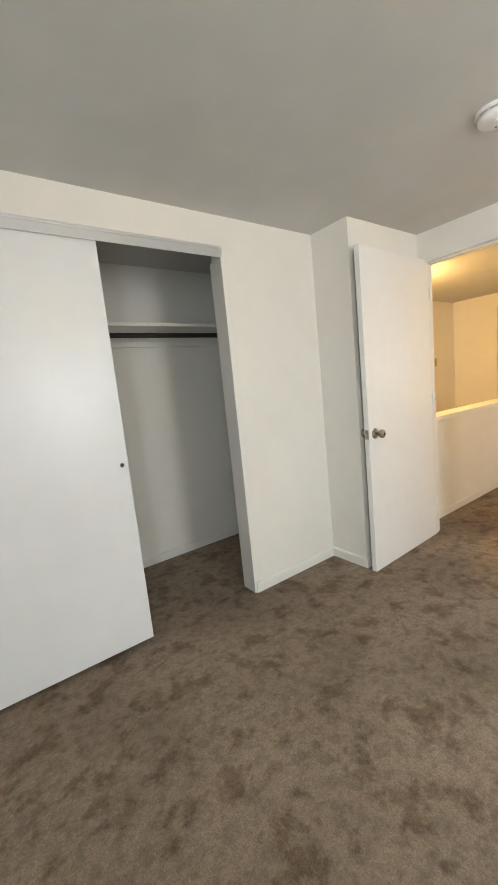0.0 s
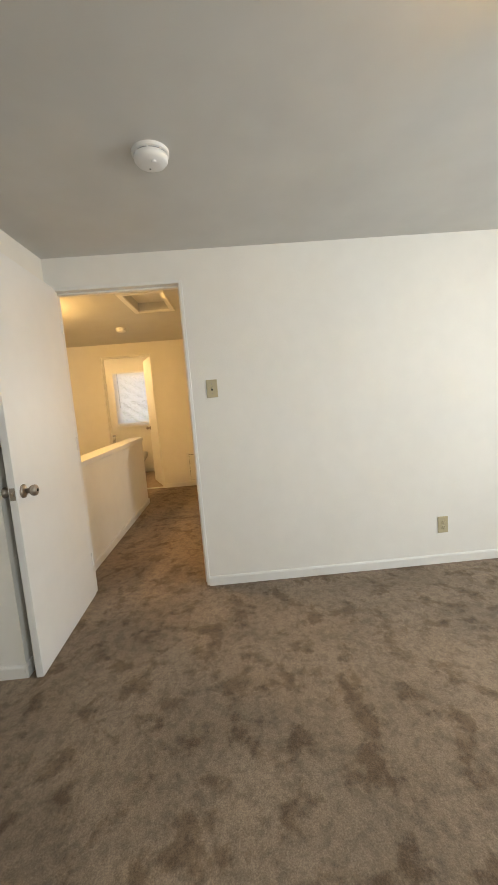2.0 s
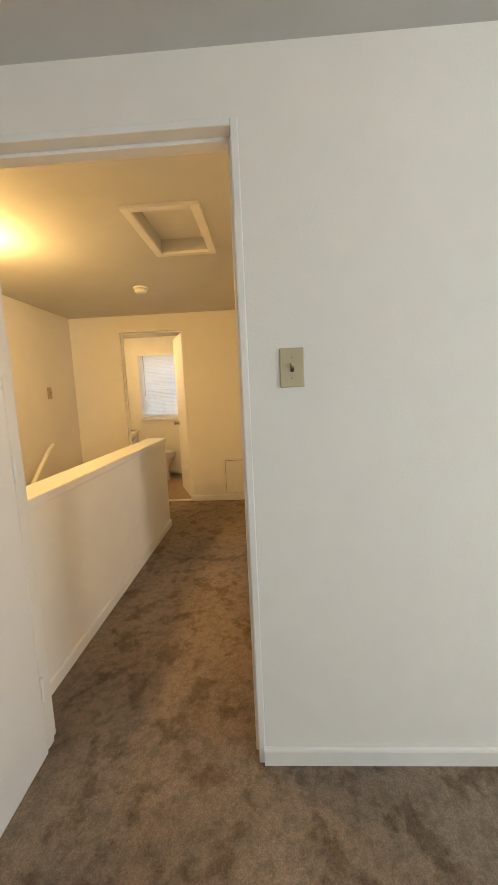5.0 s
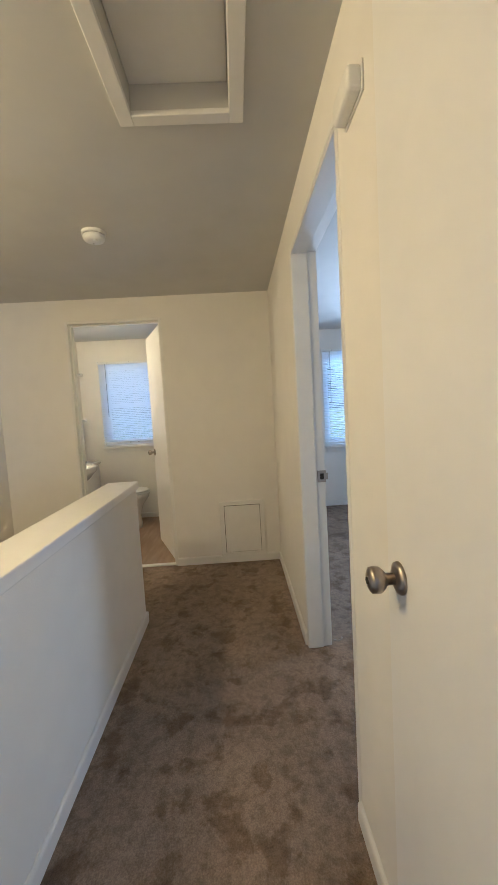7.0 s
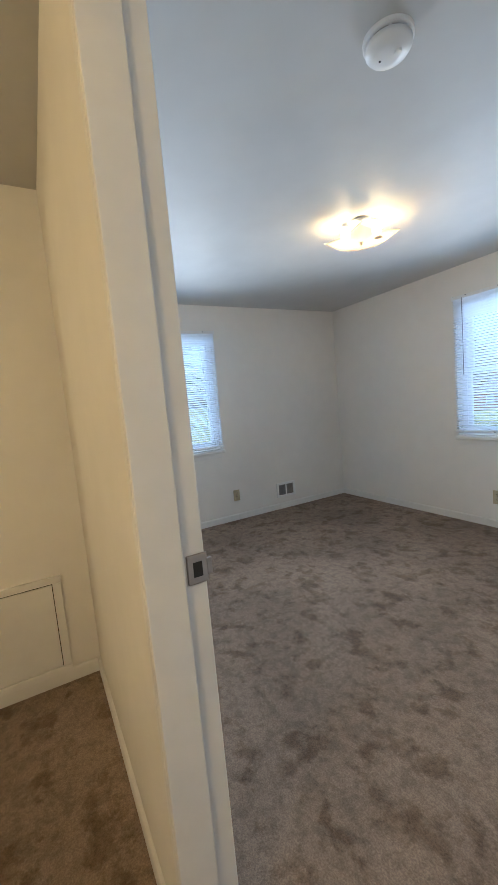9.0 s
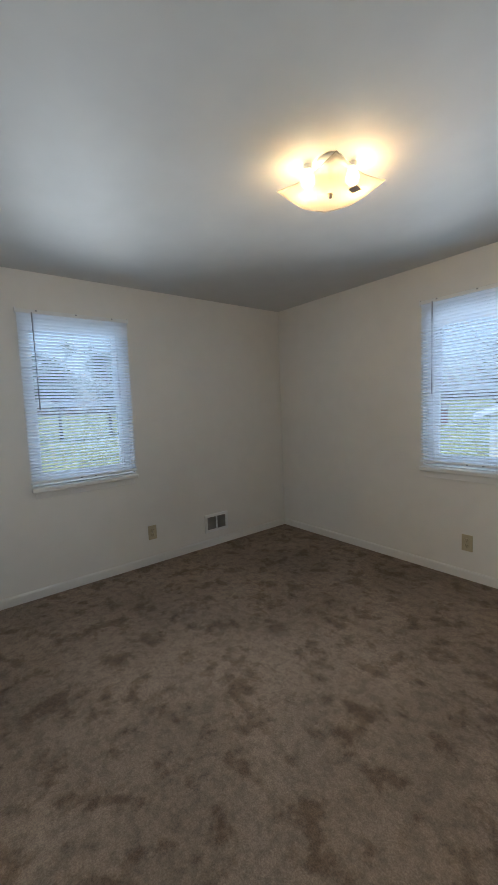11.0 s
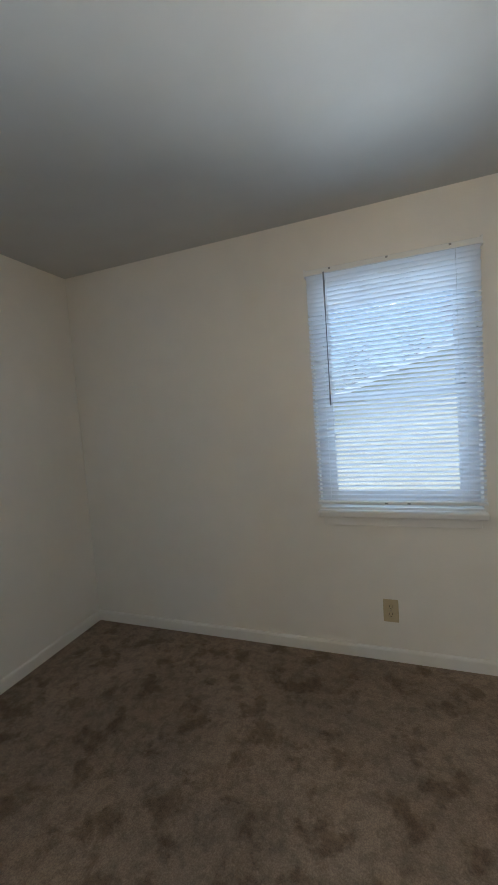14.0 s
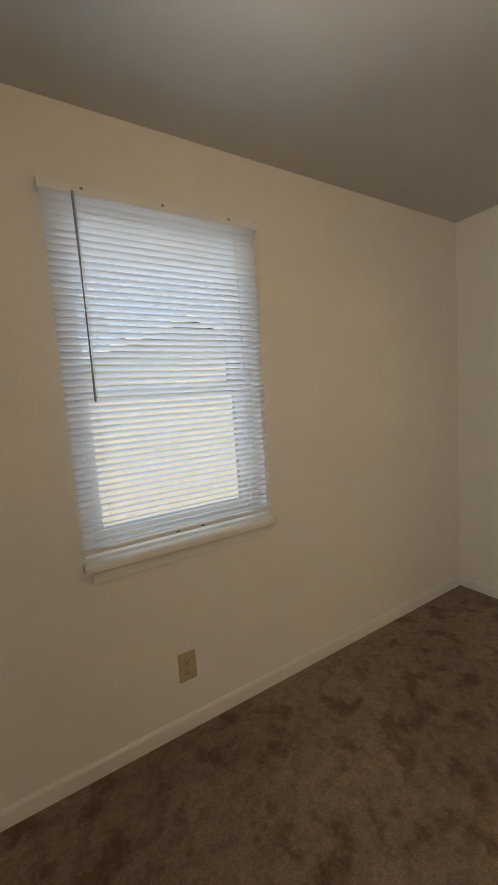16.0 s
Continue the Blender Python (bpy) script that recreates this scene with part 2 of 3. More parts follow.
def wall(name, axis, c0, c1, a0, a1, z0, z1, openings, label, mat=None):
    """A wall of thickness c0..c1 across the axis, from a0 to a1 along the other, with openings (a0, a1, z0, z1) cut through."""
    bm = bmesh.new()
    cuts = sorted({a0, a1, *(v for o in openings for v in o[:2])})
    for p, q in zip(cuts, cuts[1:]):
        spans = [(z0, z1)]
        for o in openings:
            if o[0] <= p and q <= o[1]:
                spans = [s for lo, hi in spans for s in ((lo, min(hi, o[2])), (max(lo, o[3]), hi)) if s[1] - s[0] > 1e-4]
        for lo, hi in spans:
            if axis == "x":
                box(bm, c0, c1, p, q, lo, hi)
            else:
                box(bm, p, q, c0, c1, lo, hi)
    bmesh.ops.remove_doubles(bm, verts=bm.verts, dist=1e-5)
    return structure(name, bm, mat or WALL, label, "wall")


# ---- structure ----
H = 2.209
XA, XB, XE, YS, YN = 2.88, 4.145, 7.836, -2.09, 3.23
PAINT = "off-white painted plaster wall with faint roller marks"
wall("wall_closet", "y", 2.172, 2.287, -0.75, 2.126, 0, H, [(-0.40, 1.412, 0, 2.048)], "off-white painted wall round the closet opening")
wall("wall_closet_back", "y", 3.09, YN, -0.75, 2.126, 0, H, [], "off-white painted back wall of the closet")
wall("wall_chase", "y", 1.877, YN, 2.126, XA, 0, H, [], "off-white painted boxed-out wall behind the bedroom door")
wall("wall_bedroom_east", "x", XA, XA + 0.115, YS, YN, 0, H, [(1.031, 1.856, 0, 2.028)], "off-white painted wall with a doorway to the hall")
wall("wall_south", "y", YS - 0.20, YS, -0.95, 8.036, -2.8, H, [(0.98, 1.72, 0.775, 1.95), (5.585, 6.318, 0.775, 1.95)], PAINT)
wall("wall_west", "x", -0.95, -0.75, YS, YN, -2.8, H, [(-1.27, -0.53, 0.775, 1.95)], PAINT)
wall("wall_bedroom_west", "x", XB - 0.115, XB, YS, 0.928, 0, H, [], PAINT)
wall("wall_hall_south", "y", 0.918, 1.040, XA + 0.115, XE, 0, H, [(3.078, 3.844, 0, 2.028), (4.108, 4.985, 0, 2.028)], "cream-lit painted hall wall with two doorways")
wall("wall_bath", "x", 6.20, 6.315, 1.040, YN, 0, H, [(1.908, 2.662, 0, 2.04)], "painted hall end wall with the bathroom doorway")
wall("wall_east", "x", XE, XE + 0.20, YS, YN, -2.8, H, [(-0.478, 0.240, 0.775, 1.95), (2.25, 2.985, 0.93, 1.95)], PAINT)
wall("wall_north", "y", YN, YN + 0.20, -0.95, 8.036, -2.8, H, [], PAINT)
wall("wall_stair_south", "y", 1.972, 2.126, XA + 0.115, 5.347, -2.8, -0.001, [], "painted wall below the landing beside the stairs")
wall("wall_stair_west", "x", XA, XA + 0.115, 2.126, YN, -2.8, -0.001, [], "painted wall at the foot of the stairs")

bm = bmesh.new()
box(bm, -0.75, XE, YS, 0.93, -0.2, 0)
box(bm, -0.75, 6.215, 0.93, 1.972, -0.2, 0)
box(bm, -0.75, XA, 1.972, 3.09, -0.2, 0)
box(bm, 5.347, 6.215, 1.972, YN, -0.2, 0)
structure("floor", bm, CARPET, "taupe plush wall-to-wall carpet, mottled with footprints", "carpet")
structure("floor_bath", boxed(6.215, XE, 0.93, YN, -0.2, 0.004), VFLOOR, "tan wood-look vinyl floor of the bathroom", "floor")
structure("floor_below", boxed(-0.75, XE, YS, YN, -2.9, -2.7), CARPET, "taupe carpet on the floor below the stairs", "carpet")
structure("threshold", boxed(6.205, 6.245, 1.93, 2.64, 0.0, 0.014, bevel=0.004), TRIM, "white metal threshold strip at the bathroom doorway", "threshold")

# stairs going down towards the west
bm = bmesh.new()
for k in range(11):
    x1 = 5.347 - 0.22 * k
    box(bm, x1 - 0.24, x1 + 0.0, 2.126, YN, -0.19 * (k + 1) - 0.15, -0.19 * (k + 1), bevel=0.015)
structure("stairs", bm, CARPET, "taupe carpeted stairs going down beside the half wall", "stairs")

# ceiling with the attic hatch cut through
HX0, HX1, HY0, HY1 = 3.745, 4.335, 1.315, 1.622
bm = bmesh.new()
for x0, x1, y0, y1 in ((-0.95, HX0, YS - 0.2, YN + 0.2), (HX1, 8.036, YS - 0.2, YN + 0.2), (HX0, HX1, YS - 0.2, HY0), (HX0, HX1, HY1, YN + 0.2)):
    box(bm, x0, x1, y0, y1, H, H + 0.15)
bmesh.ops.remove_doubles(bm, verts=bm.verts, dist=1e-5)
structure("ceiling", bm, CEIL, "off-white painted ceiling, greyed in colour for its weaker light, with uneven roller texture", "ceiling")
structure("roof_slab", boxed(-1.2, 8.3, YS - 0.5, YN + 0.5, H + 0.2, H + 0.3), ROOFM, "roof above the ceiling", "roof")

hatch = thing("attic_hatch", pose(0, 0, 0), "painted recessed attic access hatch in the hall ceiling", "hatch")
part("panel", boxed(HX0 + 0.002, HX1 - 0.002, HY0 + 0.002, HY1 - 0.002, H + 0.075, H + 0.09), TRIM, hatch)
for x0, x1, y0, y1 in ((HX0 - 0.045, HX1 + 0.045, HY0 - 0.045, HY0), (HX0 - 0.045, HX1 + 0.045, HY1, HY1 + 0.045), (HX0 - 0.045, HX0, HY0, HY1), (HX1, HX1 + 0.045, HY0, HY1)):
    part("trim_board", boxed(x0, x1, y0, y1, H - 0.016, H + 0.004, bevel=0.003), TRIM, hatch)

# half wall with its cap
structure("half_wall", boxed(XA + 0.115, 5.337, 1.974, 2.124, 0.0, 0.83), WALL, "painted half wall guarding the stairwell", "half wall")
structure("half_wall_cap", boxed(XA + 0.115, 5.352, 1.960, 2.142, 0.83, 0.876, bevel=0.006), TRIM, "glossy white painted cap on the half wall", "cap")


def baseboard(x0, y0, x1, y1, nx, ny):
    """A board with a rounded top along a wall; (nx, ny) points into the room."""
    bm = bmesh.new()
    prof = ((0, 0), (0.012, 0), (0.012, 0.052), (0.009, 0.060), (0.004, 0.064), (0, 0.064))
    ends = []
    for x, y in ((x0, y0), (x1, y1)):
        ends.append([bm.verts.new((x + nx * (d + 0.001), y + ny * (d + 0.001), z)) for d, z in prof])
    a, b = ends
    for i in range(len(prof)):
        j = (i + 1) % len(prof)
        bm.faces.new((a[i], a[j], b[j], b[i]))
    bm.faces.new(a)
    bm.faces.new(b)
    bmesh.ops.recalc_face_normals(bm, faces=bm.faces)
    structure("baseboard", bm, TRIM, "narrow white painted baseboard with a rounded top", "baseboard")


for run in ((1.412, 2.172, 2.126, 2.172, 0, -1), (2.126, 1.877, 2.126, 2.160, -1, 0), (2.114, 1.877, XA, 1.877, 0, -1), (XA, YS, XA, 1.031, -1, 0),
            (-0.75, YS, XA - 0.012, YS, 0, 1), (-0.75, YS + 0.013, -0.75, 2.172, 1, 0), (-0.75, 2.172, -0.40, 2.172, 0, -1), (-0.75, 3.09, 2.126, 3.09, 0, -1),
            (XA + 0.115, 1.974, 5.337, 1.974, 0, -1), (5.337, 1.962, 5.337, 2.124, 1, 0), (XA + 0.115, 1.040, 3.078, 1.040, 0, 1), (3.844, 1.040, 4.108, 1.040, 0, 1),
            (4.988, 1.040, 6.20, 1.040, 0, 1), (6.20, 1.053, 6.20, 1.908, -1, 0), (6.20, 2.662, 6.20, YN, -1, 0), (XB, YS, XE, YS, 0, 1),
            (XE, YS + 0.013, XE, 0.91, -1, 0), (XB, YS + 0.013, XB, 0.91, 1, 0),
            (XE, 1.040, XE, YN, -1, 0), (6.315, YN, XE - 0.013, YN, 0, -1)):
    baseboard(*run)


def door_frame(name, axis, a0, a1, c0, c1, top, stop_c, label):
    """Jambs and head lining an opening, with a stop strip; axis: along which the opening runs."""
    f = thing(name, pose(0, 0, 0), label, "door frame")
    f["kind"] = "structure"
    t = 0.018

    def b(p, q, lo, hi, z0, z1, bev=0.003):
        return boxed(p, q, lo, hi, z0, z1, bevel=bev) if axis == "x" else boxed(lo, hi, p, q, z0, z1, bevel=bev)
    part("jamb", b(a0 - 0.004, a0 + t, c0 - 0.003, c1 + 0.003, 0, top), TRIM, f)
    part("jamb", b(a1 - t, a1 + 0.004, c0 - 0.003, c1 + 0.003, 0, top), TRIM, f)
    part("head", b(a0 + t, a1 - t, c0 - 0.003, c1 + 0.003, top - t, top + 0.004), TRIM, f)
    s0, s1 = stop_c
    part("stop", b(a0 + t, a0 + t + 0.012, s0, s1, 0, top - t), TRIM, f)
    part("stop", b(a1 - t - 0.012, a1 - t, s0, s1, 0, top - t), TRIM, f)
    part("stop", b(a0 + t + 0.012, a1 - t - 0.012, s0, s1, top - t - 0.012, top - t), TRIM, f)
    return f


door_frame("door_frame_1", "y", 1.031, 1.856, XA, XA + 0.115, 2.028, (XA + 0.045, XA + 0.085), "off-white painted door frame with a stop strip")
fB = door_frame("door_frame_2", "x", 4.108, 4.985, 0.918, 1.040, 2.028, (0.962, 1.0415), "white painted door frame with worn metal strike plate")
door_frame("door_frame_4", "y", 1.908, 2.662, 6.20, 6.315, 2.04, (6.235, 6.265), "painted frame of the bathroom doorway")
plate = part("strike_plate", boxed(4.962, 4.9685, 0.912, 0.955, 0.875, 0.935, bevel=0.002), STEEL, fB, "satin metal strike plate")
part("latch_hole", boxed(4.9605, 4.9625, 0.924, 0.943, 0.890, 0.920), DARK, plate)
part("lip", boxed(4.9615, 4.969, 0.902, 0.914, 0.888, 0.922, bevel=0.0015), STEEL, plate)


def knob(parent, m):
    """A turned door knob with its rose, along z of the pose m."""
    k = part("knob", lathe([(0.0, 0.066), (0.012, 0.066), (0.019, 0.064), (0.0255, 0.060), (0.027, 0.052), (0.0255, 0.042), (0.019, 0.034), (0.0125, 0.029), (0.0115, 0.012), (0.0, 0.012)], 28, m), STEEL, parent, "satin nickel knob", True)
    part("rose", lathe([(0.0, 0.013), (0.016, 0.013), (0.024, 0.010), (0.032, 0.006), (0.033, 0.0), (0.0, 0.0)], 32, m), STEEL, k, "", True)
    part("key_button", lathe([(0.0, 0.0685), (0.007, 0.0680), (0.008, 0.0655), (0.0, 0.0655)], 16, m), DARK, k)


def door_leaf(m, width, height, label, face=1, both=True, z=0.002):
    """A flush slab hinged at x=0, running to +x, 35 mm thick in -y..0; the knob stands near the free edge."""
    d = thing("door", m, label, "door")
    part("slab", boxed(0, width, -0.035, 0, z, height, bevel=0.003), DOOR, d)
    c = width - 0.062
    knob(d, Matrix.Translation((c, 0, 0.905)) @ pose(0, 0, 0, -90, 0, 0))
    if both:
        knob(d, Matrix.Translation((c, -0.035, 0.905)) @ pose(0, 0, 0, 90, 0, 0))
    part("latch_plate", boxed(width - 0.001, width + 0.0015, -0.030, -0.005, 0.876, 0.934, bevel=0.0005), STEEL, d, "steel latch plate")
    part("latch_bolt", boxed(width + 0.001, width + 0.011, -0.024, -0.011, 0.896, 0.914, bevel=0.003), STEEL, d)
    for hz in (0.25, 1.05, 1.80):
        part("hinge", cylinder(0.006, 0.006, hz - 0.045, hz + 0.045, 12, Matrix.Translation((-0.006, 0.001, 0))), TRIM, d)
    return d


# bedroom door, swung open flat before the boxed-out wall
door_leaf(pose(2.912, 1.818, 0, 0, 0, 182.0), 0.806, 2.026, "white painted flush door standing open, satin nickel knob")
# closed closet door in the hall
door_leaf(pose(3.0785, 1.0420, 0), 0.765, 2.027, "cream-white flush closet door, closed, satin nickel knob", both=False)
# bathroom door, half open into the bathroom
door_leaf(pose(6.27, 1.930, 0, 0, 0, 22), 0.715, 2.016, "off-white flush bathroom door swung inwards")

# ---- closet of the first bedroom ----


def slider(x0, x1, y0, label):
    d = thing("sliding_door", pose(x0, y0, 0), label, "sliding door", "sliding closet doors")
    w = x1 - x0
    part("panel", boxed(0, w, 0, 0.028, 0.022, 2.012, bevel=0.003), SLIDER, d)
    m = Matrix.Translation((w - 0.032, 0, 0.955)) @ pose(0, 0, 0, 90, 0, 0)
    pull = part("finger_pull", lathe([(0.0, -0.003), (0.007, -0.003), (0.0085, 0.001), (0.0115, 0.0015), (0.012, -0.001)], 20, m), STEEL, d, "small round metal finger pull", True)
    part("pull_recess", lathe([(0.0, 0.0006), (0.0085, 0.0006), (0.0085, -0.001)], 16, m), DARK, pull)
    return d


slider(-0.385, 0.738, 2.192, "white smooth sliding closet door, pushed aside")
slider(-0.395, 0.60, 2.236, "white smooth sliding closet door behind the other")
track = thing("closet_track", pose(0, 0, 0), "white painted metal sliding-door track under the closet head", "track")
part("fascia", boxed(-0.40, 1.412, 2.176, 2.181, 1.992, 2.046, bevel=0.001), ALU, track)
part("channel", boxed(-0.40, 1.412, 2.182, 2.275, 2.030, 2.046), ALU, track)
part("bead", boxed(-0.40, 1.412, 2.170, 2.176, 2.034, 2.047, bevel=0.002), ALU, track)
jl = structure("closet_jamb", boxed(1.398, 1.4165, 2.170, 2.289, 0.0, 1.990, bevel=0.002), TRIM, "white painted jamb of the closet opening", "jamb")
shelf = thing("closet_shelf", pose(0, 0, 0), "white painted closet shelf with a hanging rod", "shelf")
part("board", boxed(-0.748, 2.124, 2.745, 3.088, 1.725, 1.747, bevel=0.002), TRIM, shelf)
part("cleat", boxed(-0.748, 2.124, 3.066, 3.088, 1.635, 1.724, bevel=0.002), TRIM, shelf)
part("cleat", boxed(2.104, 2.124, 2.745, 3.064, 1.635, 1.724, bevel=0.002), TRIM, shelf)
part("rod", cylinder(0.016, 0.016, -0.748, 2.103, 20, Matrix.Translation((0, 2.80, 1.675)) @ pose(0, 0, 0, 0, 90, 0)), DARK, shelf, "dark metal hanging rod", True)

# ---- wall fittings ----


def wall_pose(axis, c, a, z, toward):
    """A pose whose x runs along the wall, z up and -y out of it (toward: +1 or -1 on the axis)."""
    if axis == "x":
        return pose(c, a, z, 0, 0, 90 if toward > 0 else -90)
    return pose(a, c, z, 0, 0, 0 if toward < 0 else 180)


def cover(name, m, label, mat=None):
    t = thing(name, m, label, name.replace("_", " "))
    part("cover_plate", boxed(-0.036, 0.036, -0.007, -0.0005, -0.058, 0.058, bevel=0.003), mat or IVORY, t)
    return t


def outlet(m):
    t = cover("wall_outlet", m, "ivory plastic duplex outlet above the baseboard")
    for s in (-1, 1):
        face = part("receptacle", lathe([(0.0, 0.0025), (0.0150, 0.0025), (0.0165, 0.001), (0.0165, 0.0)], 20, Matrix.Translation((0, -0.007, s * 0.0195)) @ pose(0, 0, 0, 90, 0, 0), 1.0, 0.85), IVORY, t, "", True)
        for dx in (-0.0065, 0.0065):
            part("slot", boxed(dx - 0.0014, dx + 0.0014, -0.0102, -0.0092, s * 0.0195 + 0.001, s * 0.0195 + 0.010), DARK, face)
        part("slot", boxed(-0.0022, 0.0022, -0.0102, -0.0092, s * 0.0195 - 0.009, s * 0.0195 - 0.0045), DARK, face)
    part("screw", lathe([(0.0, 0.0018), (0.003, 0.0012), (0.0035, 0.0)], 12, Matrix.Translation((0, -0.007, 0)) @ pose(0, 0, 0, 90, 0, 0)), STEEL, t)


def light_switch(m):
    t = cover("light_switch", m, "ivory plastic toggle light switch on the wall")
    part("toggle_slot", boxed(-0.0055, 0.0055, -0.0082, -0.0072, -0.0125, 0.0125), DARK, t)
    part("toggle", boxed(-0.0045, 0.0045, -0.022, -0.004, -0.004, 0.006, bevel=0.0015, m=pose(0, 0, 0.0, -22, 0, 0)), IVORY, t)
    for z in (-0.030, 0.030):
        part("screw", lathe([(0.0, 0.0018), (0.003, 0.0012), (0.0035, 0.0)], 12, Matrix.Translation((0, -0.007, z)) @ pose(0, 0, 0, 90, 0, 0)), STEEL, t)


outlet(wall_pose("x", XA, -0.616, 0.278, -1))
light_switch(wall_pose("x", XA, 0.897, 1.337, -1))
light_switch(wall_pose("y", YN, 5.64, 1.36, -1))
outlet(wall_pose("x", XE, -0.59, 0.262, -1))
outlet(wall_pose("y", YS, 6.004, 0.259, 1))

# warm-air register low on the east wall
reg = thing("floor_register", wall_pose("x", XE, -1.218, 0.212, -1), "white metal wall register with grey louvres", "vent")
part("back", boxed(-0.10, 0.10, -0.003, -0.0005, -0.062, 0.062), GREYPL, reg)
for x0, x1, z0, z1 in ((-0.125, 0.125, 0.058, 0.082), (-0.125, 0.125, -0.082, -0.058), (-0.125, -0.098, -0.058, 0.058), (0.098, 0.125, -0.058, 0.058), (-0.007, 0.007, -0.058, 0.058)):
    part("frame_bar", boxed(x0, x1, -0.014, -0.0005, z0, z1, bevel=0.003), PLASTIC, reg)
fin = to_mesh("fin", boxed(-0.0012, 0.0012, -0.010, -0.0035, -0.057, 0.057), GRILLE)
for k in range(28):
    o = new("fin", fin)
    o.parent = reg
    o.location = (-0.094 + 0.0065 * k + (0.012 if k > 13 else 0), 0, 0)

# access panel at the end of the hall
acc = thing("access_panel", wall_pose("x", 6.20, 1.348, 0.285, -1), "painted plywood plumbing access panel with a wood trim", "panel")
for x0, x1, z0, z1 in ((-0.186, 0.186, 0.200, 0.232), (-0.186, 0.186, -0.232, -0.200), (-0.186, -0.150, -0.2, 0.2), (0.150, 0.186, -0.2, 0.2)):
    part("trim_board", boxed(x0, x1, -0.016, -0.0005, z0, z1, bevel=0.003), TRIM, acc)
part("gap", boxed(-0.150, 0.150, -0.003, -0.0005, -0.2, 0.2), DARK, acc)
part("door", boxed(-0.146, 0.147, -0.010, -0.0025, -0.197, 0.194, bevel=0.002), TRIM, acc)

# door chime on the hall wall, hook by the window corner, handrail on the stair wall
ch = thing("door_chime", wall_pose("y", 1.040, 3.965, 1.945, 1), "cream plastic door chime box on the hall wall", "chime")
part("housing", boxed(-0.060, 0.060, -0.036, -0.0005, -0.027, 0.027, bevel=0.010, seg=3), TRIM, ch, "", True)
part("mounting_plate", boxed(-0.064, 0.064, -0.005, -0.0003, -0.031, 0.031, bevel=0.002), TRIM, ch)
hk = thing("wall_hook", wall_pose("y", YS, 2.765, 0.90, 1), "small white plastic wall bracket", "hook")
part("plate", boxed(-0.024, 0.024, -0.006, -0.0005, -0.016, 0.016, bevel=0.002), PLASTIC, hk)
part("arm", tube([(0, -0.005, 0), (0, -0.022, -0.004), (0, -0.030, 0.003), (0, -0.032, 0.012)], 0.006, 10), PLASTIC, hk, "", True)
rail = thing("handrail", pose(0, 0, 0), "white painted stair handrail on wall brackets", "handrail")
part("rail", tube([(5.46, 3.150, 0.84), (5.36, 3.150, 0.775), (4.3, 3.150, -0.14), (3.3, 3.150, -1.0)], 0.022, 12), TRIM, rail, "", True)
for x, z in ((5.1, 0.535), (3.9, -0.50)):
    part("bracket", tube([(x, 3.228, z - 0.05), (x, 3.18, z - 0.05), (x, 3.150, z - 0.01)], 0.007, 8), STEEL, rail, "", True)
ds = thing("door_stop", pose(4.957, 0.905, 0.03), "small bent metal door stop at the jamb", "door stop")
part("spring", tube([(0.008, 0, 0.0), (0, -0.02, 0.0), (-0.004, -0.035, 0.008), (-0.003, -0.04, 0.02)], 0.004, 8), STEEL, ds, "", True)


def smoke_detector(x, y, s=1.0):
    t = thing("smoke_detector", pose(x, y, H), "round white plastic smoke detector on the ceiling", "detector")
    part("base", lathe([(0.0, 0.0), (0.070 * s, 0.0), (0.070 * s, -0.012), (0.066 * s, -0.014), (0.0, -0.014)], 40), PLASTIC, t, "", False)
    part("chamber_slot", lathe([(0.0, -0.014), (0.060 * s, -0.014), (0.060 * s, -0.020), (0.0, -0.020)], 40), GREYPL, t)
    part("cover", lathe([(0.0, -0.019), (0.064 * s, -0.019), (0.063 * s, -0.032), (0.055 * s, -0.042), (0.030 * s, -0.046), (0.0, -0.047)], 40), PLASTIC, t, "", True)
    for a in range(8):
        part("rib", boxed(0.056 * s, 0.064 * s, -0.003, 0.003, -0.021, -0.013, m=pose(0, 0, 0, 0, 0, 45 * a)), PLASTIC, t)
    part("test_button", lathe([(0.0, -0.052), (0.009, -0.051), (0.011, -0.045), (0.0, -0.044)], 20, Matrix.Translation((-0.022 * s, -0.012, 0))), PLASTIC, t)
    part("indicator", lathe([(0.0, -0.049), (0.003, -0.048), (0.003, -0.043)], 10, Matrix.Translation((0.024 * s, 0.01, 0))), DARK, t)


smoke_detector(1.93, 1.005)
smoke_detector(5.11, 2.02, 0.85)
smoke_detector(5.07, 0.17)

# ---- ceiling lamps ----


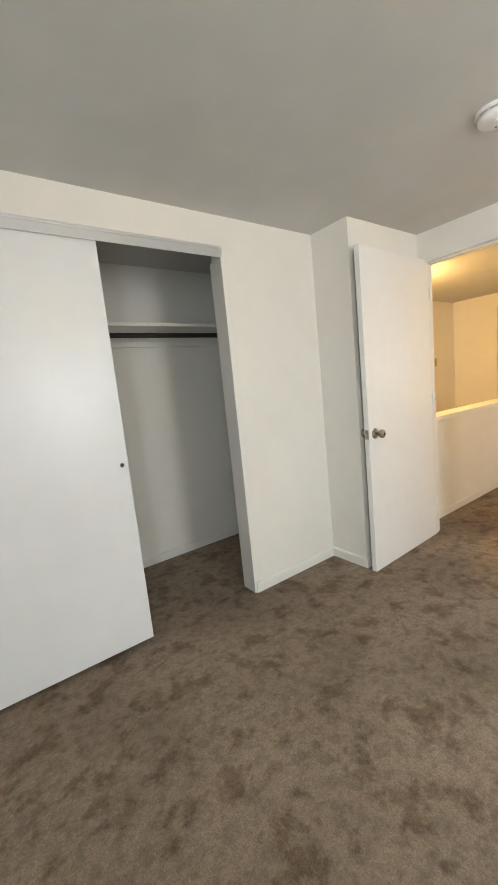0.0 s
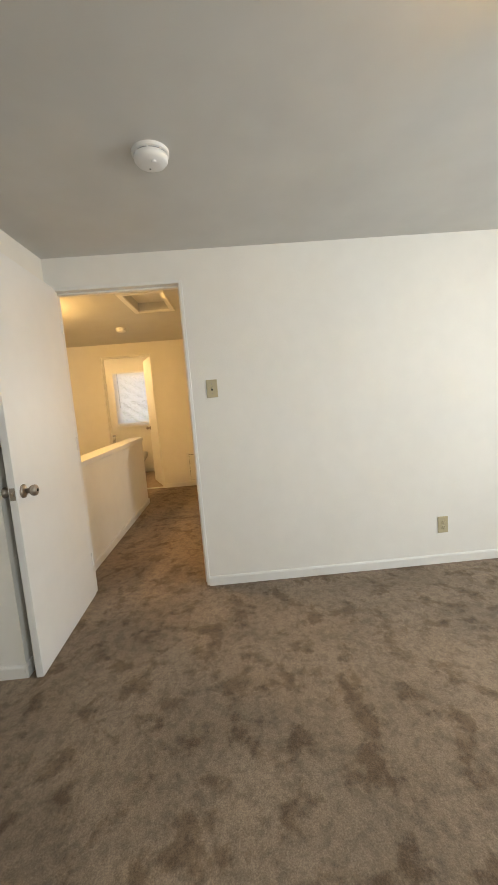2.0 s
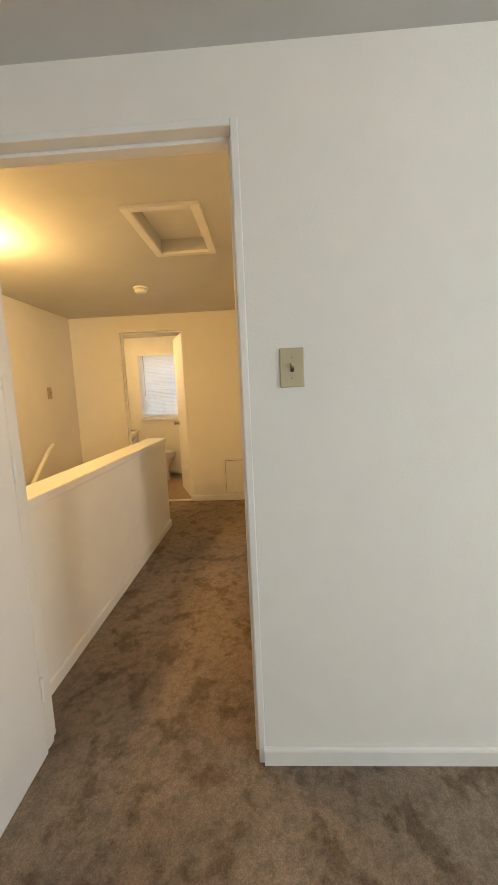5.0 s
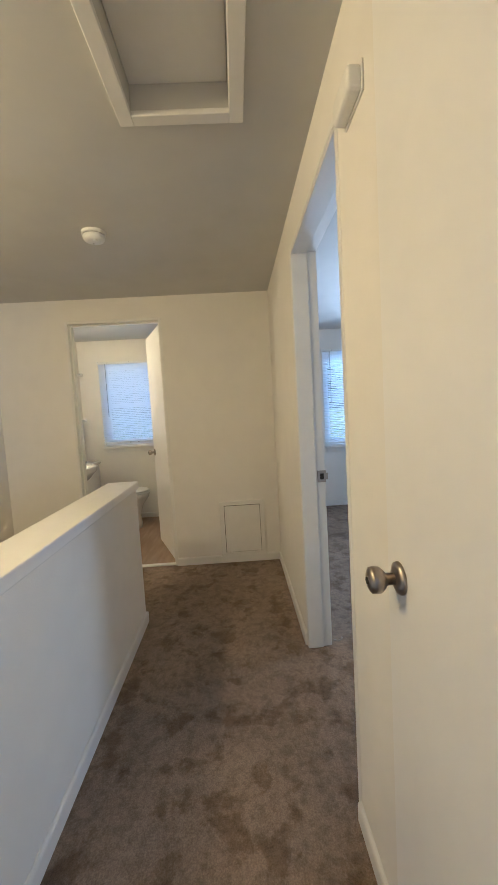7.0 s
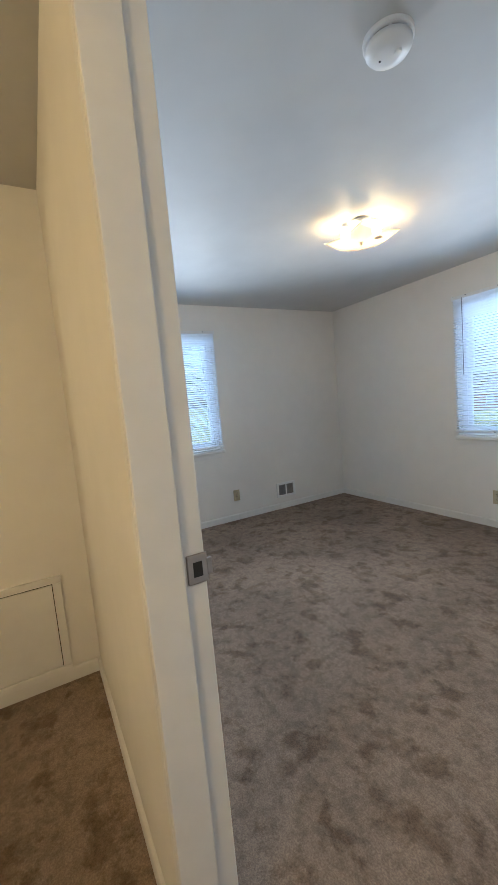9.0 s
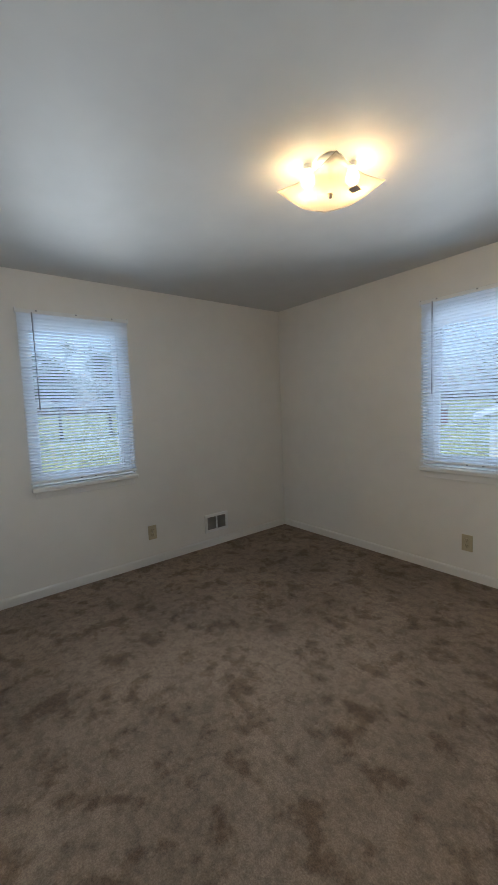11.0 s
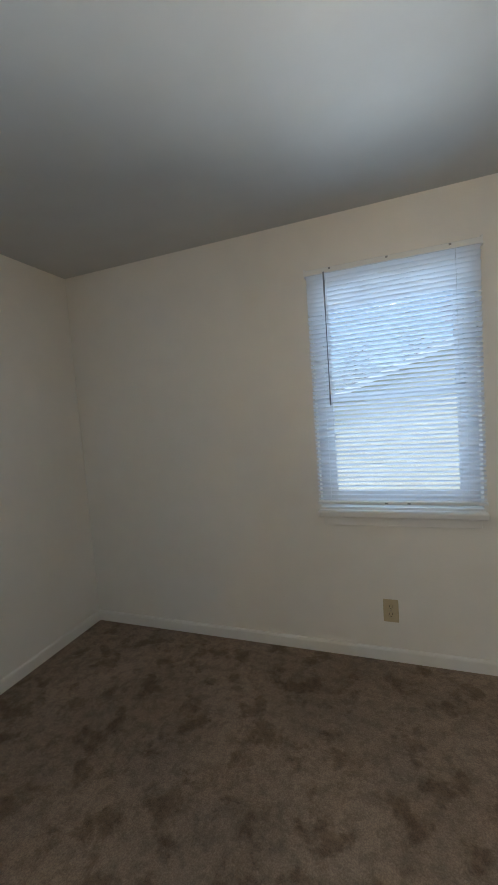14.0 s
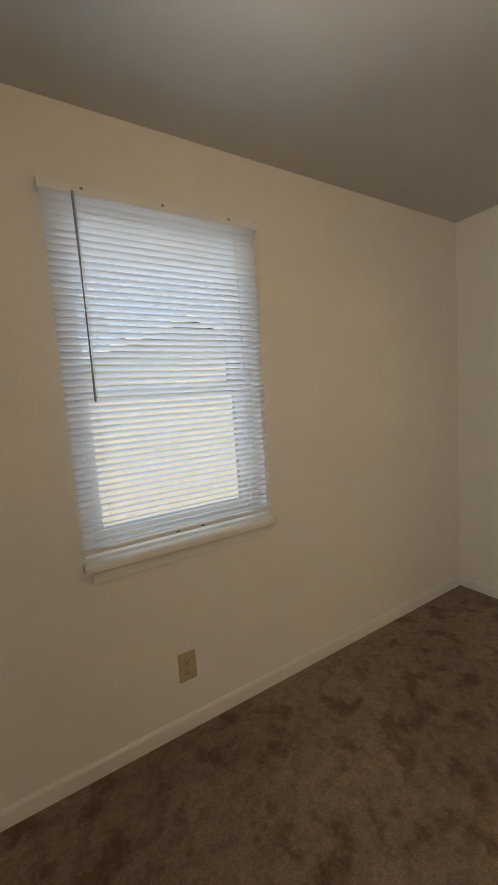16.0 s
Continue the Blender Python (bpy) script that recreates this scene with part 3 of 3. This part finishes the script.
def ceiling_lamp(x, y, turn, bulb_turn):
    t = thing("ceiling_lamp", pose(x, y, H, 0, 0, turn), "lit flush ceiling lamp with a square frosted glass shade", "ceiling lamp")
    part("canopy", lathe([(0.0, 0.0), (0.055, 0.0), (0.055, -0.012), (0.045, -0.022), (0.0, -0.024)], 32), PLASTIC, t, "", True)
    part("rod", cylinder(0.005, 0.005, -0.128, -0.02, 12), STEEL, t)
    n, h = 16, 0.148
    bm = bmesh.new()
    layers = []
    for dz in (0.0, 0.005):
        g = []
        for i in range(n + 1):
            row = []
            for j in range(n + 1):
                u, v = 2 * i / n - 1, 2 * j / n - 1
                z = -0.122 + 0.020 * (u * u * v * v) ** 0.7 + 0.004 * (u * u + v * v) + dz
                row.append(bm.verts.new((u * h, v * h, z)))
            g.append(row)
        layers.append(g)
    lo, hi = layers
    for i in range(n):
        for j in range(n):
            bm.faces.new((lo[i][j], lo[i][j + 1], lo[i + 1][j + 1], lo[i + 1][j]))
            bm.faces.new((hi[i][j], hi[i + 1][j], hi[i + 1][j + 1], hi[i][j + 1]))
    for k in range(n):
        for a, b in (((k, 0), (k + 1, 0)), ((n, k), (n, k + 1)), ((k + 1, n), (k, n)), ((0, k + 1), (0, k))):
            bm.faces.new((lo[a[0]][a[1]], lo[b[0]][b[1]], hi[b[0]][b[1]], hi[a[0]][a[1]]))
    part("shade", bm, FROST, t, "bent square frosted glass shade", True)
    part("finial", lathe([(0.0, -0.143), (0.006, -0.141), (0.009, -0.134), (0.006, -0.128), (0.012, -0.124), (0.0, -0.122)], 20), STEEL, t, "small brass finial", True)
    for s in (-1, 1):
        ang = radians(bulb_turn)
        dx, dy = s * 0.092 * math.cos(ang), s * 0.092 * math.sin(ang)
        holder = part("socket", lathe([(0.0, -0.030), (0.016, -0.030), (0.018, -0.012), (0.0, -0.004)], 16, Matrix.Translation((dx * 0.95, dy * 0.95, 0))), PLASTIC, t)
        part("bulb", lathe([(0.0, -0.094), (0.014, -0.091), (0.023, -0.080), (0.026, -0.066), (0.021, -0.048), (0.014, -0.036), (0.013, -0.030)], 20, Matrix.Translation((dx * 0.95, dy * 0.95, 0))), BULB, holder, "glowing warm bulb", True)
    part("clip", boxed(-0.019, 0.019, -0.019, 0.019, -0.126, -0.1215, m=Matrix.Translation((-0.074, -0.057, 0.004)) @ pose(0, 0, 0, 0, 0, 12)), STEEL, t)
    return t


ceiling_lamp(5.935, -0.605, 0, 49.4)
ceiling_lamp(1.10, -0.09, 45, -45)

# ---- windows ----


def window(name, axis, c, a0, a1, z0, z1, toward, label, depth=0.065):
    """A double-hung vinyl window set in its opening; c: inner wall face; toward: +1 or -1, into the room."""
    w = a1 - a0
    m = wall_pose(axis, c, (a0 + a1) / 2, z0, toward)
    t = thing(name, m, label, "window")
    t["kind"] = "structure"
    h, hw, y = z1 - z0, w / 2, depth
    fr = part("window_frame", boxed(-hw, -hw + 0.045, y, y + 0.08, 0.0, h, bevel=0.003), VINYL, t)
    for x0, x1, za, zb in ((hw - 0.045, hw, 0, h), (-hw + 0.045, hw - 0.045, h - 0.045, h), (-hw + 0.045, hw - 0.045, 0, 0.035)):
        part("frame_bar", boxed(x0, x1, y, y + 0.08, za, zb, bevel=0.003), VINYL, fr)
    mid = h * 0.475
    for nm, za, zb, yy in (("lower_sash", 0.035, mid + 0.02, y + 0.008), ("upper_sash", mid - 0.02, h - 0.045, y + 0.042)):
        sash = part(nm, boxed(-hw + 0.045, hw - 0.045, yy, yy + 0.03, za, za + 0.038, bevel=0.003), VINYL, t)
        part("rail", boxed(-hw + 0.045, hw - 0.045, yy, yy + 0.03, zb - 0.036, zb, bevel=0.003), VINYL, sash)
        part("stile", boxed(-hw + 0.045, -hw + 0.080, yy, yy + 0.03, za + 0.038, zb - 0.036, bevel=0.003), VINYL, sash)
        part("stile", boxed(hw - 0.080, hw - 0.045, yy, yy + 0.03, za + 0.038, zb - 0.036, bevel=0.003), VINYL, sash)
        g = part("pane", boxed(-hw + 0.078, hw - 0.078, yy + 0.013, yy + 0.017, za + 0.036, zb - 0.034), GLASS, sash)
        g.visible_shadow = False
    sill = part("window_sill", boxed(-hw - 0.012, hw + 0.012, -0.048, 0.0, -0.038, -0.004, bevel=0.010, seg=3), TRIM, t, "rounded white painted sill")
    part("stool", boxed(-hw, hw, 0.0, y + 0.004, -0.004, 0.006), TRIM, sill)
    part("apron", boxed(-hw + 0.012, hw - 0.012, -0.014, -0.0005, -0.085, -0.038, bevel=0.003), TRIM, sill)
    return t


def blind(axis, c, a0, a1, z0, z1, toward, tilt, wand_side, closed_top=0):
    """A mini blind hung on the wall face over its window; room side is -y in its own pose."""
    w = a1 - a0
    hw = w / 2
    t = thing("window_blind", wall_pose(axis, c, (a0 + a1) / 2, z0, toward), "white aluminium mini blind lowered, slats half open", "blind", "mini blinds")
    h = z1 - z0
    y = -0.018
    head = part("headrail", boxed(-hw, hw, y - 0.013, y + 0.014, h - 0.027, h, bevel=0.003), PLASTIC, t)
    for s in (-1, 1):
        part("bracket", boxed(s * hw - 0.004, s * hw + 0.004, y - 0.015, 0.0, h - 0.030, h + 0.006, bevel=0.001), PLASTIC, head)
    for x in (-hw + 0.12, 0.0, hw - 0.12):
        part("clip", boxed(x - 0.005, x + 0.005, y - 0.0145, y - 0.0128, h - 0.012, h - 0.004), GREYPL, head)
    part("bottom_rail", boxed(-hw, hw, y - 0.011, y + 0.011, 0.0, 0.016, bevel=0.004), PLASTIC, t)
    for x in (-0.05, 0.05):
        part("rail_button", boxed(x - 0.007, x + 0.007, y - 0.0122, y - 0.0108, 0.004, 0.011), GREYPL, t)
    bm = bmesh.new()
    prof = [(-0.0125 + 0.0025 * 2.5 * i, 0.0016 * (1 - (1 - i / 2) ** 2)) for i in range(5)]
    rows = []
    for x in (-hw + 0.004, hw - 0.004):
        rows.append([bm.verts.new((x, p, q)) for p, q in prof] + [bm.verts.new((x, p, q - 0.0005)) for p, q in reversed(prof)])
    a, b = rows
    k = len(a)
    for i in range(k):
        bm.faces.new((a[i], a[(i + 1) % k], b[(i + 1) % k], b[i]))
    bm.faces.new(a[::-1])
    bm.faces.new(b)
    bmesh.ops.recalc_face_normals(bm, faces=bm.faces)
    slat = to_mesh("slat", bm, SLAT)
    count = int((h - 0.055) / 0.0212)
    rnd = random.Random(5)
    for i in range(count):
        o = new("slat", slat)
        o.parent = t
        o.location = (rnd.uniform(-0.001, 0.001), y, 0.028 + i * (h - 0.065) / (count - 1))
        o.rotation_euler = (radians(-tilt + rnd.uniform(-2, 2) - (16 if i > count - closed_top else 0)), 0, 0)
    for x in (-hw + 0.10, hw - 0.10):
        for dy in (-0.0125, 0.0125):
            part("ladder_cord", cylinder(0.0008, 0.0008, 0.01, h - 0.02, 6, Matrix.Translation((x, y + dy, 0))), PLASTIC, t)
    wx = wand_side * (hw - 0.092)
    part("wand", tube([(wx, y - 0.018, h - 0.022), (wx, y - 0.020, h - 0.10), (wx, y - 0.019, h - 0.66)], 0.0042, 6), GREYPL, t, "grey plastic tilt wand")
    return t


VW = "white vinyl double-hung window with a painted sill"
window("window_1", "y", YS, 5.585, 6.318, 0.775, 1.95, 1, VW)
window("window_2", "x", XE, -0.478, 0.240, 0.775, 1.95, -1, VW)
window("window_3", "x", XE, 2.25, 2.985, 0.93, 1.95, -1, VW)
window("window_4", "y", YS, 0.98, 1.72, 0.775, 1.95, 1, VW)
window("window_5", "x", -0.75, -1.27, -0.53, 0.775, 1.95, 1, VW)
blind("y", YS, 5.572, 6.329, 0.800, 1.958, 1, 32, -1, 9)
blind("x", XE, -0.489, 0.252, 0.795, 1.957, -1, 32, -1, 6)
# unseen blind in the first bedroom, added to keep sun patches out
blind("y", YS, 0.97, 1.73, 0.800, 1.958, 1, 55, -1)
blind("x", XE, 2.24, 2.990, 0.955, 1.945, -1, 50, -1)

# ---- bathroom ----
toilet = thing("toilet", pose(7.40, 3.20, 0.004), "white ceramic two-piece toilet with closed lid", "toilet")
part("tank", boxed(-0.22, 0.22, -0.20, -0.01, 0.40, 0.735, bevel=0.02, seg=3), CERAMIC, toilet, "", True)
part("tank_lid", boxed(-0.235, 0.235, -0.215, -0.005, 0.736, 0.772, bevel=0.012, seg=3), CERAMIC, toilet, "", True)
part("flush_lever", tube([(-0.16, -0.205, 0.67), (-0.16, -0.222, 0.67), (-0.09, -0.226, 0.66)], 0.007, 8), STEEL, toilet, "", True)
part("bowl", lathe([(0.0, 0.0), (0.105, 0.0), (0.108, 0.06), (0.098, 0.16), (0.125, 0.26), (0.175, 0.35), (0.185, 0.395), (0.14, 0.40), (0.0, 0.36)], 36, Matrix.Translation((0, -0.57, 0)), 1.0, 1.3), CERAMIC, toilet, "", True)
part("pedestal", boxed(-0.10, 0.10, -0.52, -0.03, 0.0, 0.38, bevel=0.03, seg=3), CERAMIC, toilet, "", True)
part("seat", lathe([(0.0, 0.402), (0.188, 0.402), (0.192, 0.412), (0.186, 0.420), (0.0, 0.421)], 36, Matrix.Translation((0, -0.57, 0)), 1.0, 1.3), PLASTIC, toilet, "", True)
part("lid", lathe([(0.0, 0.423), (0.184, 0.423), (0.188, 0.432), (0.17, 0.442), (0.0, 0.446)], 36, Matrix.Translation((0, -0.57, 0)), 1.0, 1.3), PLASTIC, toilet, "", True)

def bowl_loop(bm, hw, y0, y1, z, n=8):
    """A ring with a square back at y1 and rounded front corners at y0."""
    r = hw * 0.7
    pts = [(-hw, y1)]
    pts += [(-hw + r - r * math.cos(1.5708 * k / n), y0 + r - r * math.sin(1.5708 * k / n)) for k in range(n + 1)]
    pts += [(hw - r + r * math.sin(1.5708 * k / n), y0 + r - r * math.cos(1.5708 * k / n)) for k in range(n + 1)]
    pts += [(hw, y1)]
    return [bm.verts.new((x, y, z)) for x, y in pts]


def wall_sink():
    t = thing("wall_sink", pose(6.86, YN, 0.0), "white ceramic wall-hung sink with a chrome tap", "sink")
    bm = bmesh.new()
    rings = [bowl_loop(bm, *v) for v in ((0.10, -0.22, -0.004, 0.60), (0.16, -0.36, -0.004, 0.66), (0.215, -0.425, -0.004, 0.735), (0.228, -0.44, -0.004, 0.75), (0.23, -0.442, -0.004, 0.79),
                                         (0.222, -0.434, -0.010, 0.80), (0.195, -0.405, -0.11, 0.797), (0.17, -0.37, -0.13, 0.73), (0.09, -0.28, -0.17, 0.67))]
    for a, b in zip(rings, rings[1:]):
        for k in range(len(a)):
            q = (k + 1) % len(a)
            bm.faces.new((a[k], a[q], b[q], b[k]))
    bm.faces.new(rings[0])
    bm.faces.new(rings[-1])
    bmesh.ops.recalc_face_normals(bm, faces=bm.faces)
    part("basin", bm, CERAMIC, t, "", True)
    part("drain_trap", tube([(0, -0.20, 0.60), (0, -0.20, 0.46), (0, -0.17, 0.42), (0, -0.12, 0.43), (0, -0.10, 0.48), (0, -0.002, 0.50)], 0.018, 10), STEEL, t, "chrome drain trap", True)
    tap = part("tap", tube([(0, -0.06, 0.797), (0, -0.06, 0.87), (0, -0.09, 0.895), (0, -0.16, 0.875)], 0.011, 10), STEEL, t, "chrome tap", True)
    for sx in (-1, 1):
        part("tap_handle", lathe([(0.0, 0.05), (0.016, 0.048), (0.019, 0.03), (0.012, 0.012), (0.014, 0.0)], 16, Matrix.Translation((sx * 0.09, -0.06, 0.797))), STEEL, tap, "", True)


wall_sink()


def towel_shelf(z):
    t = thing("towel_bar", pose(7.42, 3.229, z), "chrome towel bar on white end brackets", "towel bar", "towel bars over the toilet")
    for x in (-0.30, 0.30):
        part("bracket", boxed(x - 0.014, x + 0.014, -0.085, -0.0005, -0.02, 0.02, bevel=0.006), CERAMIC, t)
    part("bar", cylinder(0.009, 0.009, -0.30, 0.30, 14, Matrix.Translation((0, -0.062, 0)) @ pose(0, 0, 0, 0, 90, 0)), ALU, t, "", True)


towel_shelf(1.80)
towel_shelf(1.26)
soap = thing("towel_post", pose(7.70, 3.229, 1.05), "white upright towel holder post on the wall", "holder")
part("post", boxed(-0.012, 0.012, -0.05, -0.0005, -0.19, 0.19, bevel=0.005), CERAMIC, soap)

# ---- outdoors, seen through the blinds ----
bm = bmesh.new()
bmesh.ops.create_grid(bm, x_segments=2, y_segments=2, size=900)
g = structure("ground", bm, GRASS, "sunlit green lawn reaching to the distance", "lawn")
g.location.z = -2.95


def house(x, y, turn, w, d, hgt, rise, mat, label):
    """A gabled house: ridge along its x, gables at both ends, overhanging roof slabs, windows along its long sides."""
    t = thing("house", pose(x, y, -2.95, 0, 0, turn), label, "house")
    bm = bmesh.new()
    ends = [[bm.verts.new((sx * w / 2, py, pz)) for py, pz in ((-d / 2, 0), (d / 2, 0), (d / 2, hgt), (0, hgt + rise), (-d / 2, hgt))] for sx in (-1, 1)]
    for k in range(5):
        q = (k + 1) % 5
        bm.faces.new((ends[0][k], ends[0][q], ends[1][q], ends[1][k]))
    bm.faces.new(ends[0])
    bm.faces.new(ends[1])
    bmesh.ops.recalc_face_normals(bm, faces=bm.faces)
    part("wall", bm, mat, t)
    o, slope = 0.35, rise / (d / 2)
    for sy in (-1, 1):
        bm = bmesh.new()
        vs = []
        for px in (-w / 2 - o, w / 2 + o):
            for py, dz in ((0, 0.0), (d / 2 + o, 0.0), (d / 2 + o, 0.16), (0, 0.16)):
                vs.append(bm.verts.new((px, sy * py, hgt + rise - slope * py + 0.01 + dz)))
        for f in ((0, 1, 2, 3), (4, 5, 6, 7), (0, 1, 5, 4), (1, 2, 6, 5), (2, 3, 7, 6), (3, 0, 4, 7)):
            bm.faces.new([vs[k] for k in f])
        bmesh.ops.recalc_face_normals(bm, faces=bm.faces)
        roof = part("roof", bm, ROOFM, t)
        for px in (-w / 2 - o - 0.03, w / 2 + o):
            bm = bmesh.new()
            a = [bm.verts.new((px + ax, sy * py, hgt + rise - slope * py + dz)) for ax in (0, 0.03) for py, dz in ((0, -0.06), (d / 2 + o, -0.06), (d / 2 + o, 0.15), (0, 0.15))]
            for f in ((0, 1, 2, 3), (4, 5, 6, 7), (0, 1, 5, 4), (1, 2, 6, 5), (2, 3, 7, 6), (3, 0, 4, 7)):
                bm.faces.new([a[k] for k in f])
            bmesh.ops.recalc_face_normals(bm, faces=bm.faces)
            part("rake_board", bm, VINYL, roof)
    part("chimney", boxed(-w / 4 - 0.7, -w / 4, -0.4, 0.4, hgt + rise * 0.6, hgt + rise + 0.7), BRICKM, t)
    for k in range(3):
        xx = (k - 1) * w / 3
        for sy in (-1, 1):
            win = part("window", boxed(xx - 0.55, xx + 0.55, sy * d / 2 - 0.05, sy * d / 2 + 0.05, 0.9, 2.2), VINYL, t)
            part("pane", boxed(xx - 0.47, xx + 0.47, sy * d / 2 - 0.06, sy * d / 2 + 0.06, 0.98, 2.12), GREYPL, win)
    return t


house(1.0, -18.3, 90, 10, 17.66, 3.69, 3.408, SIDING, "neighbouring house with a pale cream siding gable and grey roof")
house(40.0, -60.0, 60, 12, 8, 2.7, 2.4, BRICKM, "single-storey brick house with grey shingle roof far off")

dish = thing("satellite_dish", pose(3.85, -14.3, 3.17), "grey round satellite dish on a short mast on the roof", "satellite dish")
part("mast", cylinder(0.025, 0.025, -0.12, 0.86, 10), GREYPL, dish)
part("reflector", lathe([(0.0, -0.09), (0.2, -0.065), (0.35, -0.02), (0.41, 0.02), (0.41, 0.035), (0.35, -0.005), (0.2, -0.05), (0.0, -0.075)], 28, Matrix.Translation((0, 0.06, 0.9)) @ pose(0, 0, 0, -75, 0, 12)), GREYPL, dish, "", True)
part("feed_arm", tube([(0, 0.06, 0.55), (0.05, 0.40, 0.62), (0.05, 0.45, 0.72)], 0.015, 6), GREYPL, dish)


def tree(x, y, hgt, seed, leaves):
    rnd = random.Random(seed)
    t = thing("tree", pose(x, y, -2.97), "bare-limbed tree with sparse spring leaves" if leaves < 900 else "leafy green tree beyond the lawn", "tree")
    part("trunk", tube([(0, 0, 0), (0.1, 0.05, hgt * 0.3), (0.0, 0.15, hgt * 0.6), (0.2, 0.1, hgt * 0.95)], hgt * 0.024, 8, 0.03), BARK, t)
    tips = []
    limbs = bmesh.new()
    for k in range(26):
        z = hgt * rnd.uniform(0.25, 0.9)
        a = rnd.uniform(0, 6.28)
        ln = hgt * rnd.uniform(0.16, 0.36) * (1.15 - z / hgt * 0.6)
        p0 = Vector((0.05, 0.08, z))
        p1 = p0 + Vector((math.cos(a) * ln * 0.5, math.sin(a) * ln * 0.5, ln * 0.35))
        p2 = p0 + Vector((math.cos(a + 0.2) * ln, math.sin(a + 0.2) * ln, ln * 0.85))
        one = tube([p0, p1, p2], hgt * 0.008, 5, 0.012)
        me = bpy.data.meshes.new("limb_piece")
        one.to_mesh(me)
        one.free()
        limbs.from_mesh(me)
        bpy.data.meshes.remove(me)
        for _ in range(4):
            q0 = p1.lerp(p2, rnd.uniform(0, 1))
            q1 = q0 + Vector((rnd.gauss(0, 1), rnd.gauss(0, 1), abs(rnd.gauss(0.5, 0.6)))) * ln * 0.3
            one = tube([q0, q1], 0.018, 4, 0.006)
            me = bpy.data.meshes.new("limb_piece")
            one.to_mesh(me)
            one.free()
            limbs.from_mesh(me)
            bpy.data.meshes.remove(me)
            tips.append((q0, q1))
    part("limbs", limbs, BARK, t)
    verts, faces = [], []
    for k in range(leaves):
        a, b = rnd.choice(tips)
        c = a.lerp(b, rnd.uniform(0.2, 1.2)) + Vector((rnd.gauss(0, 0.4), rnd.gauss(0, 0.4), rnd.gauss(0, 0.35)))
        u = Vector((rnd.gauss(0, 1), rnd.gauss(0, 1), rnd.gauss(0, 1))).normalized()
        w = u.cross(Vector((rnd.gauss(0, 1), rnd.gauss(0, 1), rnd.gauss(0, 1)))).normalized()
        s = rnd.uniform(0.10, 0.30) * (1.0 if leaves > 900 else 0.5)
        i = len(verts)
        verts += [c - u * s, c + w * s * 0.5, c + u * s, c - w * s * 0.5]
        faces.append((i, i + 1, i + 2, i + 3))
    me = bpy.data.meshes.new("crown")
    me.from_pydata([tuple(v) for v in verts], [], faces)
    me.materials.append(LEAF)
    crown = new("crown", me)
    crown.parent = t
    tagged(crown, kind="stuff")


for k, (x, y, hh, lv) in enumerate(((72, -14, 14, 5000), (76, -5, 14, 5000), (74, 4, 15, 5000), (78, -24, 15, 5000), (70, 13, 13, 4500), (72, -33, 14, 4500), (80, 22, 15, 4500), (70, -43, 14, 4000), (84, -9, 16, 4500), (9.5, -52, 12, 500), (2.0, -55, 13, 500), (-6.5, -50, 13, 500), (20.5, -46, 12, 500), (31, -44, 12, 700))):
    tree(x, y, hh, 20 + k, lv)
